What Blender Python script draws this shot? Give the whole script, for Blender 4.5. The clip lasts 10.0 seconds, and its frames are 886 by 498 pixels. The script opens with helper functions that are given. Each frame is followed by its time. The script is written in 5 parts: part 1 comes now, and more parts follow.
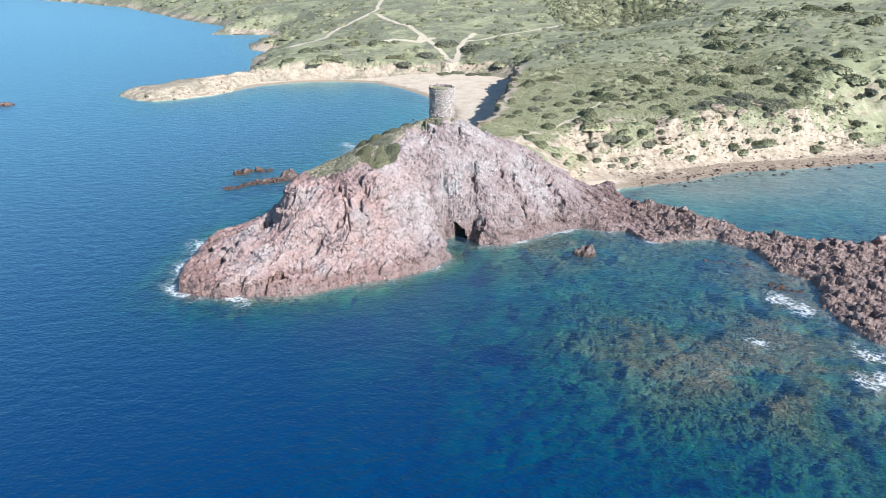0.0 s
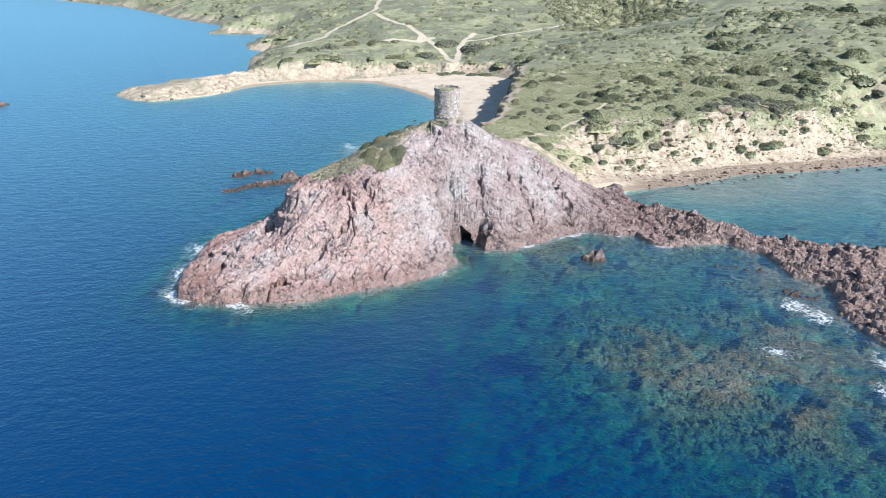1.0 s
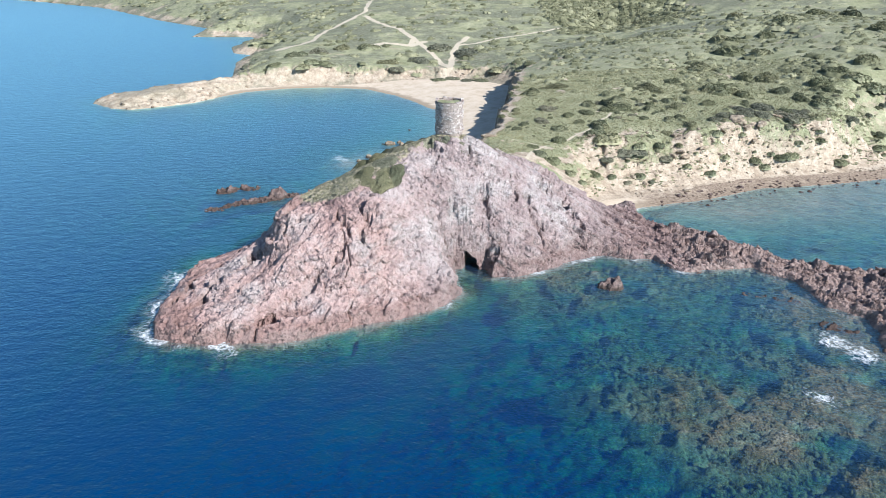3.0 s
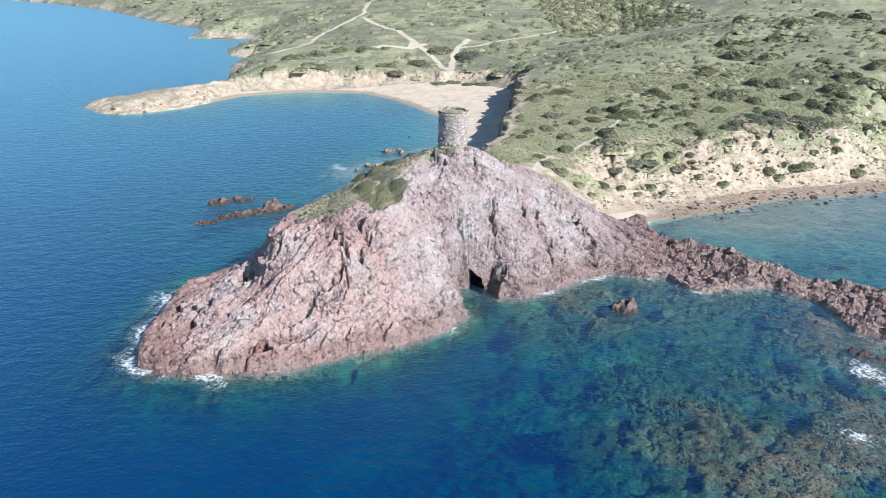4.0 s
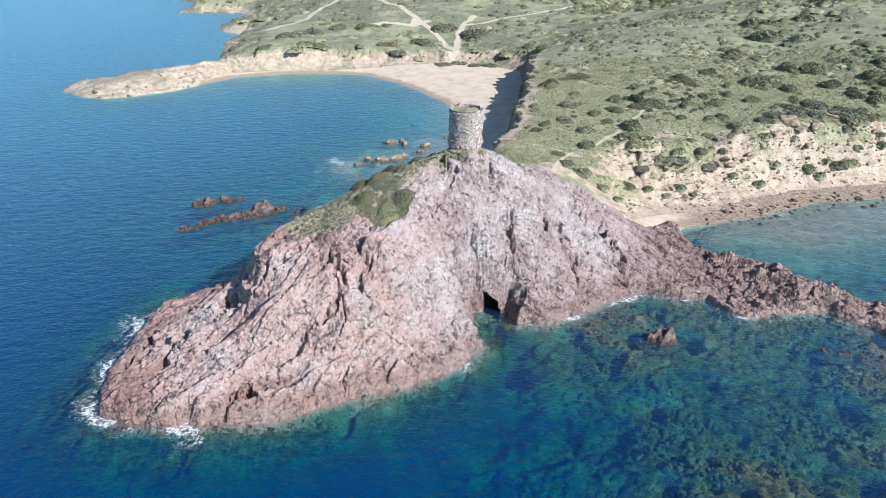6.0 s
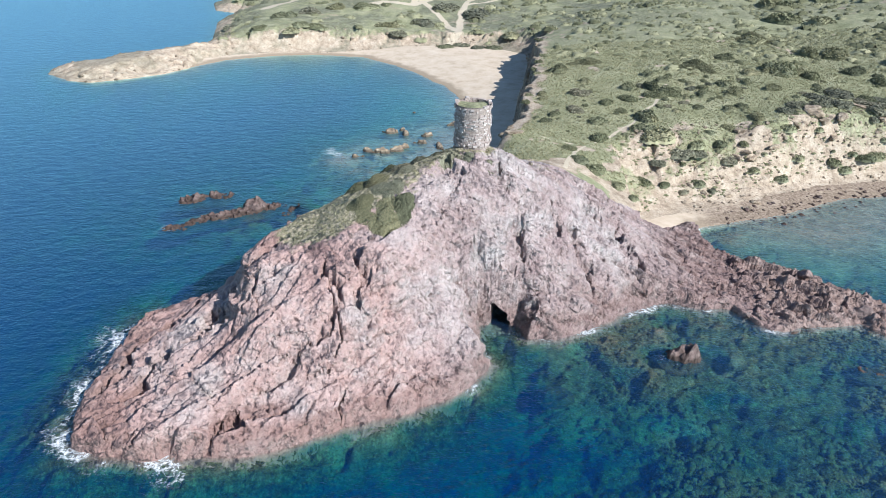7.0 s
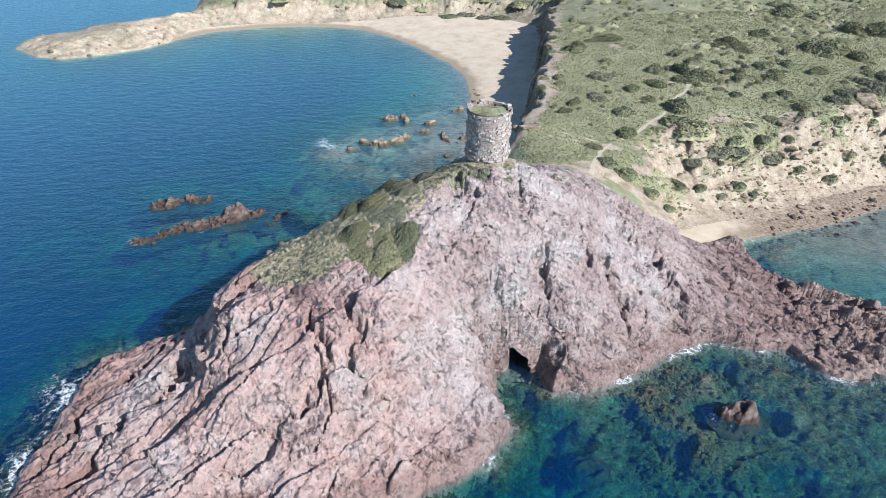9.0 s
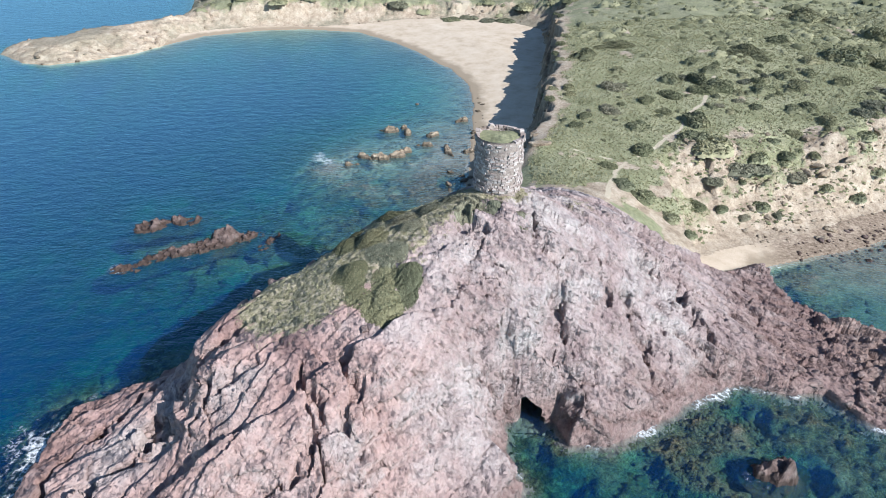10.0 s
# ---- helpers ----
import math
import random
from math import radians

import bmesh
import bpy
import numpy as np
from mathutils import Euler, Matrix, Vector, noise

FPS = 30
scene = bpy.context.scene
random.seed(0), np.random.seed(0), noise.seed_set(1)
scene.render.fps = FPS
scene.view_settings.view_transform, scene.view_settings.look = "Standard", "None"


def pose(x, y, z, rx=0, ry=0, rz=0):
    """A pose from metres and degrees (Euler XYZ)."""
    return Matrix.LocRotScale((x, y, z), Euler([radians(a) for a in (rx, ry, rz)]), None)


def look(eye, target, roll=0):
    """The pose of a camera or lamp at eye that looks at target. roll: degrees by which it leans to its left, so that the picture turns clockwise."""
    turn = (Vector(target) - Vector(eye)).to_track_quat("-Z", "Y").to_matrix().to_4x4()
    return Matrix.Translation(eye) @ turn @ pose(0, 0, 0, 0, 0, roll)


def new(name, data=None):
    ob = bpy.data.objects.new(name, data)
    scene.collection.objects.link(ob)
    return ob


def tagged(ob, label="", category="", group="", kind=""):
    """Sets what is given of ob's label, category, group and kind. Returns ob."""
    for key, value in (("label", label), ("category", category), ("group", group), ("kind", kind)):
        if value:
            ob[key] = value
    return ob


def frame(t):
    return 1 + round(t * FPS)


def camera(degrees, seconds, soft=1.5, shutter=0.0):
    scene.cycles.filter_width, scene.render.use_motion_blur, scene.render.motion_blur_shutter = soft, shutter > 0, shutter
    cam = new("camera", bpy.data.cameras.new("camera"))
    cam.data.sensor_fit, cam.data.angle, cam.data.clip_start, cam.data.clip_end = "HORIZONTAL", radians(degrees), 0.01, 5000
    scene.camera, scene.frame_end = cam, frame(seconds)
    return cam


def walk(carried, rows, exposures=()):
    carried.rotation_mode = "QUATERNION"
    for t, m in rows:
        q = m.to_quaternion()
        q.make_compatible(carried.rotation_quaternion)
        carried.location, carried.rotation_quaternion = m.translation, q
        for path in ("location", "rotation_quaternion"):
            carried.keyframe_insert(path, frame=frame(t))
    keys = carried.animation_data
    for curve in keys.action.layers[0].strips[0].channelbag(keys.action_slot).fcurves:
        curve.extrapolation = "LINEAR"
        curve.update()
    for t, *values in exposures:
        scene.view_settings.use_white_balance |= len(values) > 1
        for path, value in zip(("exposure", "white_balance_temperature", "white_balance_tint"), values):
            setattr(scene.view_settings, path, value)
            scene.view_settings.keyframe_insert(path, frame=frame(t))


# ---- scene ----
cam = camera(67.8, 10.0, soft=0.55)
PATH = [
    (0, (1.962, -2.262, 59.202), (1.915, -0.447, 58.363), 0.2),
    (0.5, (0.805, -0.946, 58.972), (0.761, 0.869, 58.132), 0.3),
    (1, (-0.187, 1.078, 58.721), (-0.222, 2.893, 57.882), 0.4),
    (1.5, (-1.075, 3.456, 58.683), (-1.096, 5.271, 57.844), 0.4),
    (2, (-1.892, 6.396, 58.664), (-1.906, 8.212, 57.827), 0.5),
    (3.5, (-3.891, 17.465, 58.63), (-3.886, 19.282, 57.794), 0.6),
    (4, (-4.371, 21.513, 58.691), (-4.365, 23.33, 57.856), 0.7),
    (4.5, (-4.881, 25.645, 58.801), (-4.875, 27.46, 57.961), 0.7),
    (5, (-5.36, 29.972, 58.879), (-5.354, 31.778, 58.019), 0.8),
    (5.5, (-5.773, 34.06, 58.922), (-5.767, 35.856, 58.041), 0.9),
    (6.8, (-6.878, 46.042, 58.933), (-6.869, 47.802, 57.983), 1.0),
    (7, (-7.038, 48.02, 58.985), (-7.029, 49.774, 58.023), 1.1),
    (7.5, (-7.406, 52.612, 59.062), (-7.396, 54.351, 58.073), 1.1),
    (8, (-7.74, 56.992, 59.069), (-7.729, 58.717, 58.057), 1.2),
    (8.5, (-8.068, 61.957, 59.132), (-8.057, 63.666, 58.095), 1.2),
    (9, (-8.396, 66.626, 59.202), (-8.384, 68.323, 58.143), 1.2),
    (9.5, (-8.702, 71.047, 59.294), (-8.691, 72.738, 58.226), 1.2),
    (10, (-9.046, 75.779, 59.282), (-9.035, 77.471, 58.216), 1.2),
]
walk(cam, [(t, look(eye, target, roll)) for t, eye, target, roll in PATH], [(0, 0.80, 6080, 9), (10, 0.62, 6080, 9)])

# ---- light ----
SUN_AZ, SUN_EL = 128.0, 36.5          # degrees clockwise from +y, and above the horizon
world = bpy.data.worlds.new("sky")
scene.world = world
world.use_nodes = True
wn = world.node_tree
sky = wn.nodes.new("ShaderNodeTexSky")
sky.sky_type, sky.sun_disc = "NISHITA", False
sky.sun_elevation, sky.sun_rotation = radians(SUN_EL), radians(SUN_AZ)
sky.air_density, sky.dust_density, sky.ozone_density = 1.4, 0.05, 6.0
wn.links.new(sky.outputs[0], wn.nodes["Background"].inputs[0])
wn.nodes["Background"].inputs[1].default_value = 0.080
lamp = bpy.data.lights.new("sun", "SUN")
lamp.energy, lamp.angle, lamp.color = 5.0, radians(0.53), (1.0, 0.975, 0.935)
sun = new("sun", lamp)
to_sun = Vector((math.sin(radians(SUN_AZ)) * math.cos(radians(SUN_EL)), math.cos(radians(SUN_AZ)) * math.cos(radians(SUN_EL)), math.sin(radians(SUN_EL))))
sun.matrix_world = look(to_sun * 500, (0, 0, 0))


# ---- noise on arrays ----
def rnd(i, j, seed):
    h = np.sin(i * 127.1 + j * 311.7 + seed * 74.7) * 43758.5453
    return h - np.floor(h)


def vnoise(x, y, seed=0):
    i, j = np.floor(x), np.floor(y)
    u, v = x - i, y - j
    u, v = u * u * u * (u * (u * 6 - 15) + 10), v * v * v * (v * (v * 6 - 15) + 10)
    a, b = rnd(i, j, seed), rnd(i + 1, j, seed)
    c, d = rnd(i, j + 1, seed), rnd(i + 1, j + 1, seed)
    return (a + (b - a) * u) * (1 - v) + (c + (d - c) * u) * v - 0.5


def fbm(x, y, seed=0, octaves=4):
    total, amp = 0.0, 1.0
    for k in range(octaves):
        total = total + amp * vnoise(x, y, seed + k * 3.7)
        x, y, amp = x * 2.03 + 11.3, y * 2.03 - 7.1, amp * 0.5
    return total


def cells(x, y, seed=0):
    """Distance to the nearest cell border, and the nearest cell's number (0 to 1) and the way to its middle."""
    i, j = np.floor(x), np.floor(y)
    f1 = np.full(x.shape, 9.0)
    f2, who, ox, oy = f1.copy(), np.zeros(x.shape), np.zeros(x.shape), np.zeros(x.shape)
    for di in (-1, 0, 1):
        for dj in (-1, 0, 1):
            a, b = i + di, j + dj
            px, py = a + 0.1 + 0.8 * rnd(a, b, seed) - x, b + 0.1 + 0.8 * rnd(a, b, seed + 5.3) - y
            d = np.sqrt(px * px + py * py)
            near = d < f1
            f2 = np.where(near, f1, np.minimum(f2, d))
            who = np.where(near, rnd(a, b, seed + 9.1), who)
            ox, oy, f1 = np.where(near, px, ox), np.where(near, py, oy), np.where(near, d, f1)
    return f2 - f1, who, ox, oy


def blocks(x, y, size, stretch, turn, seed, tilt=0.5, lean=(0.0, 0.0)):
    """Angular, tilted blocks of rock parted by cracks; about -1 to 1."""
    c, s = math.cos(radians(turn)), math.sin(radians(turn))
    wx, wy = x + 0.16 * size * vnoise(x / size, y / size, seed + 20), y + 0.16 * size * vnoise(x / size, y / size, seed + 31)
    u, v = (wx * c + wy * s) / (size * stretch), (-wx * s + wy * c) / size
    gap, who, ox, oy = cells(u, v, seed)
    w2 = np.modf(who * 57.31)[0]
    far = lean[0] * (ox * stretch * c - oy * s) + lean[1] * (ox * stretch * s + oy * c)
    h = (who - 0.5) + tilt * ((who * 2 - 1) * ox + (w2 * 2 - 1) * oy) * 2.0 - far
    return h - 0.7 * np.clip(1 - gap / 0.07, 0, 1)


def smooth(a, b, x):
    t = np.clip((x - a) / (b - a), 0, 1)
    return t * t * (3 - 2 * t)


def inside_by(points, x, y):
    """Distance to a closed outline, positive inside."""
    p = np.array(points, float)
    q = np.roll(p, -1, 0)
    best, odd = np.full(x.shape, 1e9), np.zeros(x.shape, bool)
    for (ax, ay), (bx, by) in zip(p, q):
        ex, ey = bx - ax, by - ay
        t = np.clip(((x - ax) * ex + (y - ay) * ey) / (ex * ex + ey * ey), 0, 1)
        best = np.minimum(best, (x - ax - t * ex) ** 2 + (y - ay - t * ey) ** 2)
        if ay != by:
            odd ^= ((ay > y) != (by > y)) & (x < (bx - ax) * (y - ay) / (by - ay) + ax)
    return np.where(odd, 1, -1) * np.sqrt(best)


def sheet(knots, soft):
    """A smooth surface through a few heights: returns a function of x and y."""
    k = np.array(knots, float)
    m = np.sqrt((k[:, None, 0] - k[None, :, 0]) ** 2 + (k[:, None, 1] - k[None, :, 1]) ** 2 + soft * soft)
    mean = k[:, 2].mean()
    w = np.linalg.solve(m + np.eye(len(k)) * 0.02, k[:, 2] - mean)

    def at(x, y):
        total = np.full(x.shape, mean)
        for (a, b, _), f in zip(k, w):
            total += f * np.sqrt((x - a) ** 2 + (y - b) ** 2 + soft * soft)
        return total
    return at


# ---- plan ----
# the coast, from the cave's west side round the point, the bay, the far shore and back along the rock spit
POINT = [(-1, 131.5), (-1.3, 126), (0.2, 122.2), (-0.8, 119.7), (-4, 116.1), (-8.1, 113.2), (-12.3, 111.1), (-21.6, 107), (-29, 104.1), (-37.2, 102.8),
         (-38.6, 104.2), (-40.2, 103.4), (-46.5, 103.3), (-50.3, 105), (-52.3, 109.7), (-52.9, 122), (-53.2, 128.5), (-52, 132), (-49, 133.8), (-44.6, 136.2), (-42, 139.5),
         (-38, 143), (-34, 147), (-28, 154.5), (-20, 163), (-13, 171), (-9, 180), (-5, 190), (-3.5, 198)]
BAY = [(-3, 205), (-1.9, 222), (-0.9, 240), (-1.6, 255), (-6.2, 270), (-9.7, 275), (-16, 286), (-25, 298), (-39, 311), (-57, 313.7), (-74, 310), (-89.7, 302), (-97, 292),
       (-104.7, 279.5), (-112, 273.5), (-124, 266.7), (-132.6, 268.3), (-143.7, 276.7), (-146, 284), (-131, 296), (-115, 311), (-107, 322), (-106, 338)]
FAR = [(-115.7, 377), (-116.5, 392), (-110, 403), (-127.5, 413), (-136, 437), (-122, 451), (-136, 487), (-178, 486), (-182, 535), (-237, 585), (-292, 646), (-344, 701), (-461, 777),
       (-800, 930), (-2400, 1300), (-2400, 4000), (4000, 4000), (4000, 300), (400, 235), (190, 205)]
LAGOON = [(126, 192), (101, 185), (82, 181.5), (65, 173), (50, 168), (44, 165.5), (43, 158), (46, 152.4), (55, 147.4), (62, 141.2), (66, 136.7), (73, 132.6), (80.5, 129.6), (87, 128), (97, 135),
          (112, 130), (108, 112), (92, 96), (78, 86), (71, 92), (68, 99), (70.5, 113), (66, 117.5), (65.4, 127), (59, 133), (52, 132), (46, 131), (42.5, 133), (40.5, 137), (34.5, 137.6), (30, 138.3), (24, 136.4),
          (19.7, 133.2), (15, 130.8), (10.6, 128), (6.4, 128.2), (5, 131.5)]
SAND_BAY = [(-14, 184), (-1, 180), (3, 186), (6.5, 195), (10, 208), (13.5, 225), (18, 245), (20.5, 262), (23, 280), (25.5, 297), (25, 312), (14, 322), (-8, 325), (-28, 322), (-48, 317.5), (-72, 315), (-88, 309), (-97, 302), (-99, 290), (-80, 250), (-40, 220)]
SAND_EAST = [(34, 166), (42, 171.5), (50, 174), (62, 179), (78, 187), (95, 190.5), (126, 198), (190, 211), (190, 150), (60, 152), (42, 157)]
HEAD = [(-70, 95), (-70, 160), (-30, 200), (-10, 194), (3, 172), (12, 165), (22, 157.5), (33, 160), (43, 164.5), (47, 150), (44, 120), (8, 110), (-10, 97), (-40, 94)]
# heights of the headland: the turfy crest, the west shoulder, the south face and the east face over the cave
CREST_KNOTS = [(-2.3, 146.5, 24), (-9, 138, 22.8), (-15.5, 131, 18.0), (-21, 131, 17.0), (-28, 132, 15.4), (-25.5, 134, 15.5), (-28, 138, 15.2), (-32.5, 134, 13.8), (-34.8, 131, 12.3), (-36, 129.2, 9),
               (-42, 131, 4.6), (-48, 131.8, 2), (-22.5, 141.5, 16.8), (-14.1, 145.8, 19.6), (-18.5, 143, 18.6), (-15.8, 147.5, 19), (-16.8, 137.3, 20), (3.5, 141, 20.5), (6, 150.3, 19.4), (13.1, 145.3, 16), (19.3, 150.4, 12.3)]
BACK_KNOTS = [(-39.5, 136.5, 3), (-36, 139, 6), (-33, 141, 7.5), (-29.5, 144, 9), (-24, 147.5, 11), (-20, 149, 14), (-18.8, 153.8, 12.5), (-12, 152, 17), (-17, 160, 8), (26, 165.5, 8.8), (38, 160, 2.5), (-8, 158, 15.5), (-8, 166, 9), (-6, 176, 4.5), (-2, 186, 3.5), (-14, 166, 6)]
SOUTH_KNOTS = [(-44, 121, 4.1), (-36.4, 120.7, 5.8), (-32.6, 123.2, 10.1), (-30.6, 125.8, 13.2), (-29.1, 129, 14.2), (-49.1, 114.5, 1.6), (-41.2, 106.3, 3.4), (-36.4, 106.5, 3.4), (-39.6, 113.4, 4.6), (-33.6, 112.8, 5.4),
               (-31.2, 108.5, 2.9), (-28.3, 116.6, 9.3), (-26.5, 113.7, 5.8), (-19.9, 116.6, 9.4), (-18.2, 115, 5.8), (-14, 113.6, 3), (-23.7, 122.2, 13.4), (-18.8, 122, 14.6), (-14, 123, 15.4), (-12, 120.8, 9.5), (-8.5, 117.8, 4.4), (-18.4, 128, 17.0)]
EAST_KNOTS = [(-6.3, 123, 7.5), (-5.4, 129, 12.4), (-8.6, 129, 16.6), (-0.5, 132, 13.5), (3.5, 133.4, 9.5), (-3, 136.8, 20.5), (1.8, 137, 17.8), (6.8, 141.6, 18.8), (6, 137, 12.6), (10.6, 137.4, 10.4), (7.7, 132.6, 6.2), (12.4, 133.1, 5),
              (17.6, 145.5, 10.6), (20, 139.5, 7.2), (23.5, 146.2, 7.9), (28.9, 146.4, 4.9), (18, 135.3, 3.8), (22.4, 135.6, 3.4), (28, 140, 4.1), (32.9, 143, 3.4), (37.5, 141.5, 1.6), (43, 145.5, 1.3)]
SPIT_KNOTS = [(49.4, 140.9, 1.7), (55, 139, 2.2), (62, 136.5, 2.0), (64, 130, 1.0), (67, 124, 0.9), (66, 118, 0.8), (73, 127, 2.0), (77, 120, 2.4), (90, 112, 2.8), (100, 125, 2), (82, 98, 2.2)]
LAND_KNOTS = [(7.6, 186, 12.8), (21.7, 187.6, 11.4), (18.7, 178.6, 11.8), (33, 173, 8.2), (41, 189.6, 10.9), (39.8, 180, 9.6), (44, 181, 8.6), (56, 186, 11), (72, 192, 13), (60, 195, 11), (72, 197, 14),
              (116, 206, 13.8), (63, 234, 16), (37, 251, 13.8), (17, 246, 11.5), (105, 250, 16.8), (100, 276, 17.7), (114, 313, 22), (135, 250, 22), (165, 258, 26), (146, 309, 26), (133, 337, 28.8), (224, 391, 30), (79, 314, 20.3), (150, 308, 28.5), (33, 283, 14.6), (18.6, 172, 12.8), (13, 214, 11.4), (14, 203, 10.8)]
HILL_KNOTS = [(124, 394, 23), (98, 429, 10.5), (71, 440, 19), (25, 290, 11.5), (28, 310, 9.5), (24.7, 353, 8.7), (0, 345, 6), (-19, 375, 9.5), (-68, 336, 10), (-46, 330, 7.5), (-121, 281, 4.5), (-133, 276, 3), (-108, 291, 5), (-99, 316, 6), (-76, 327, 9), (18, 410, 13.4), (-45, 390, 13), (-100, 360, 6),
              (-112, 445, 6), (-60, 480, 20), (0, 600, 30), (130, 560, 45), (320, 520, 55), (420, 300, 45), (0, 1300, 60), (260, 225, 24), (-170, 600, 14), (-380, 850, 20), (1500, 900, 80), (-800, 1400, 60), (180, 470, 42)]
SEA_KNOTS = [(-90, 120, -18), (-60, 60, -18), (-20, 92, -13), (-12, 104, -9), (0, 60, -13), (2, 106, -8), (4, 119, -6), (3, 128, -3.5), (11, 118, -2.2), (20, 122, -1.4), (25, 131, -0.8), (15, 103, -4), (25, 99, -1.8),
             (35, 111, -2.6), (47, 107, -2.8), (40, 123, -1.6), (60, 118, -0.8), (50, 93, -0.7), (62, 103, -0.5), (62, 84, -0.7), (30, 80, -1.2), (19, 72, -5), (45, 68, -2), (60, 58, -3), (95, 70, -2), (8, 40, -13)]
BAY_KNOTS = [(50, 20, -9), (0, -80, -20), (-40, 250, -9), (-20, 275, -3), (-60, 296, -5), (-70, 270, -11), (-40, 232, -6), (-20, 212, -0.8), (-28, 212, -1.0), (-85, 245, -14), (-14, 225, -0.9), (-22, 204, -0.7), (-45, 192, -6), (-32, 205, -0.9), (-27, 199, -0.8), (-36, 200, -1.3), (62, 160, -0.5), (82, 164, -0.35), (105, 170, -0.3),
             (56, 153, -2.2), (86, 142, -2.4), (130, 172, -0.8), (-55, 172, -2), (-160, 240, -16), (-200, 400, -16), (-400, 500, -20), (300, 100, -5), (-500, 100, -25), (500, -300, -25), (-120, 256, -3), (15, 90, -3)]
CLEFTS = [([(-46, 112), (-41, 120), (-37.5, 124), (-35.5, 127.5), (-31, 131.5)], 0.7, 1.9), ([(-38, 123.6), (-36.4, 125.6)], 1.7, 2.4), ([(-33.5, 126.5), (-32, 123.5), (-33, 120)], 0.6, 1.6),
          ([(-20.5, 114), (-19.3, 118), (-21.5, 121.5), (-22, 125)], 0.6, 1.7), ([(-17.5, 119.5), (-16.5, 122), (-18, 125)], 0.5, 1.5), ([(4.6, 137.4), (5.3, 136.2)], 0.8, 1.8),
          ([(-34, 102.5), (-33, 106), (-31.5, 109)], 0.6, 1.8), ([(-19, 107.8), (-18.4, 112)], 0.6, 1.6), ([(-51, 114), (-48.5, 122), (-43, 130.5), (-38, 134)], 0.6, 1.6), ([(14.5, 140.5), (17, 136)], 0.7, 1.6),
          ([(22.5, 146.5), (25.5, 142)], 0.6, 1.5), ([(-6, 140), (-4.5, 138.5)], 0.7, 1.5), ([(2, 142.5), (3, 140)], 0.6, 1.6), ([(-28.5, 110), (-25, 115), (-20, 118)], 0.4, 1.2), ([(9, 142), (11.5, 139)], 0.5, 1.5)]
land_at = sheet(CREST_KNOTS + BACK_KNOTS + SOUTH_KNOTS + EAST_KNOTS + SPIT_KNOTS + LAND_KNOTS + HILL_KNOTS, 1.0)
bed_at = sheet(SEA_KNOTS + BAY_KNOTS, 3.0)


def plates(x, y, spacing, way, seed):
    """Tilted plates of jointed rock: each rises along the way and breaks off in a sharp step; about -0.5 to 0.5."""
    c, d = math.cos(radians(way)), math.sin(radians(way))
    wx, wy = x + 1.1 * spacing * fbm(x / (3.2 * spacing), y / (3.2 * spacing), seed + 2, 3), y + 1.1 * spacing * fbm(x / (3.2 * spacing), y / (3.2 * spacing), seed + 6, 3)
    q = (wx * c + wy * d) / spacing
    n = np.floor(q)
    r = (wy * c - wx * d) / (spacing * 2.9) + 7 * rnd(n, 0 * n, seed)
    m = np.floor(r)
    amp = rnd(n, m, seed + 1) ** 1.4
    crack = np.clip(1 - np.minimum((1 - (q - n)) * spacing, np.minimum(r - m, m + 1 - r) * spacing * 2.9) / 0.2, 0, 1)
    return amp * (q - n - 0.5) + 0.25 * (rnd(n, m, seed + 3) - 0.5) - 0.35 * crack * rnd(m, n, seed + 4)


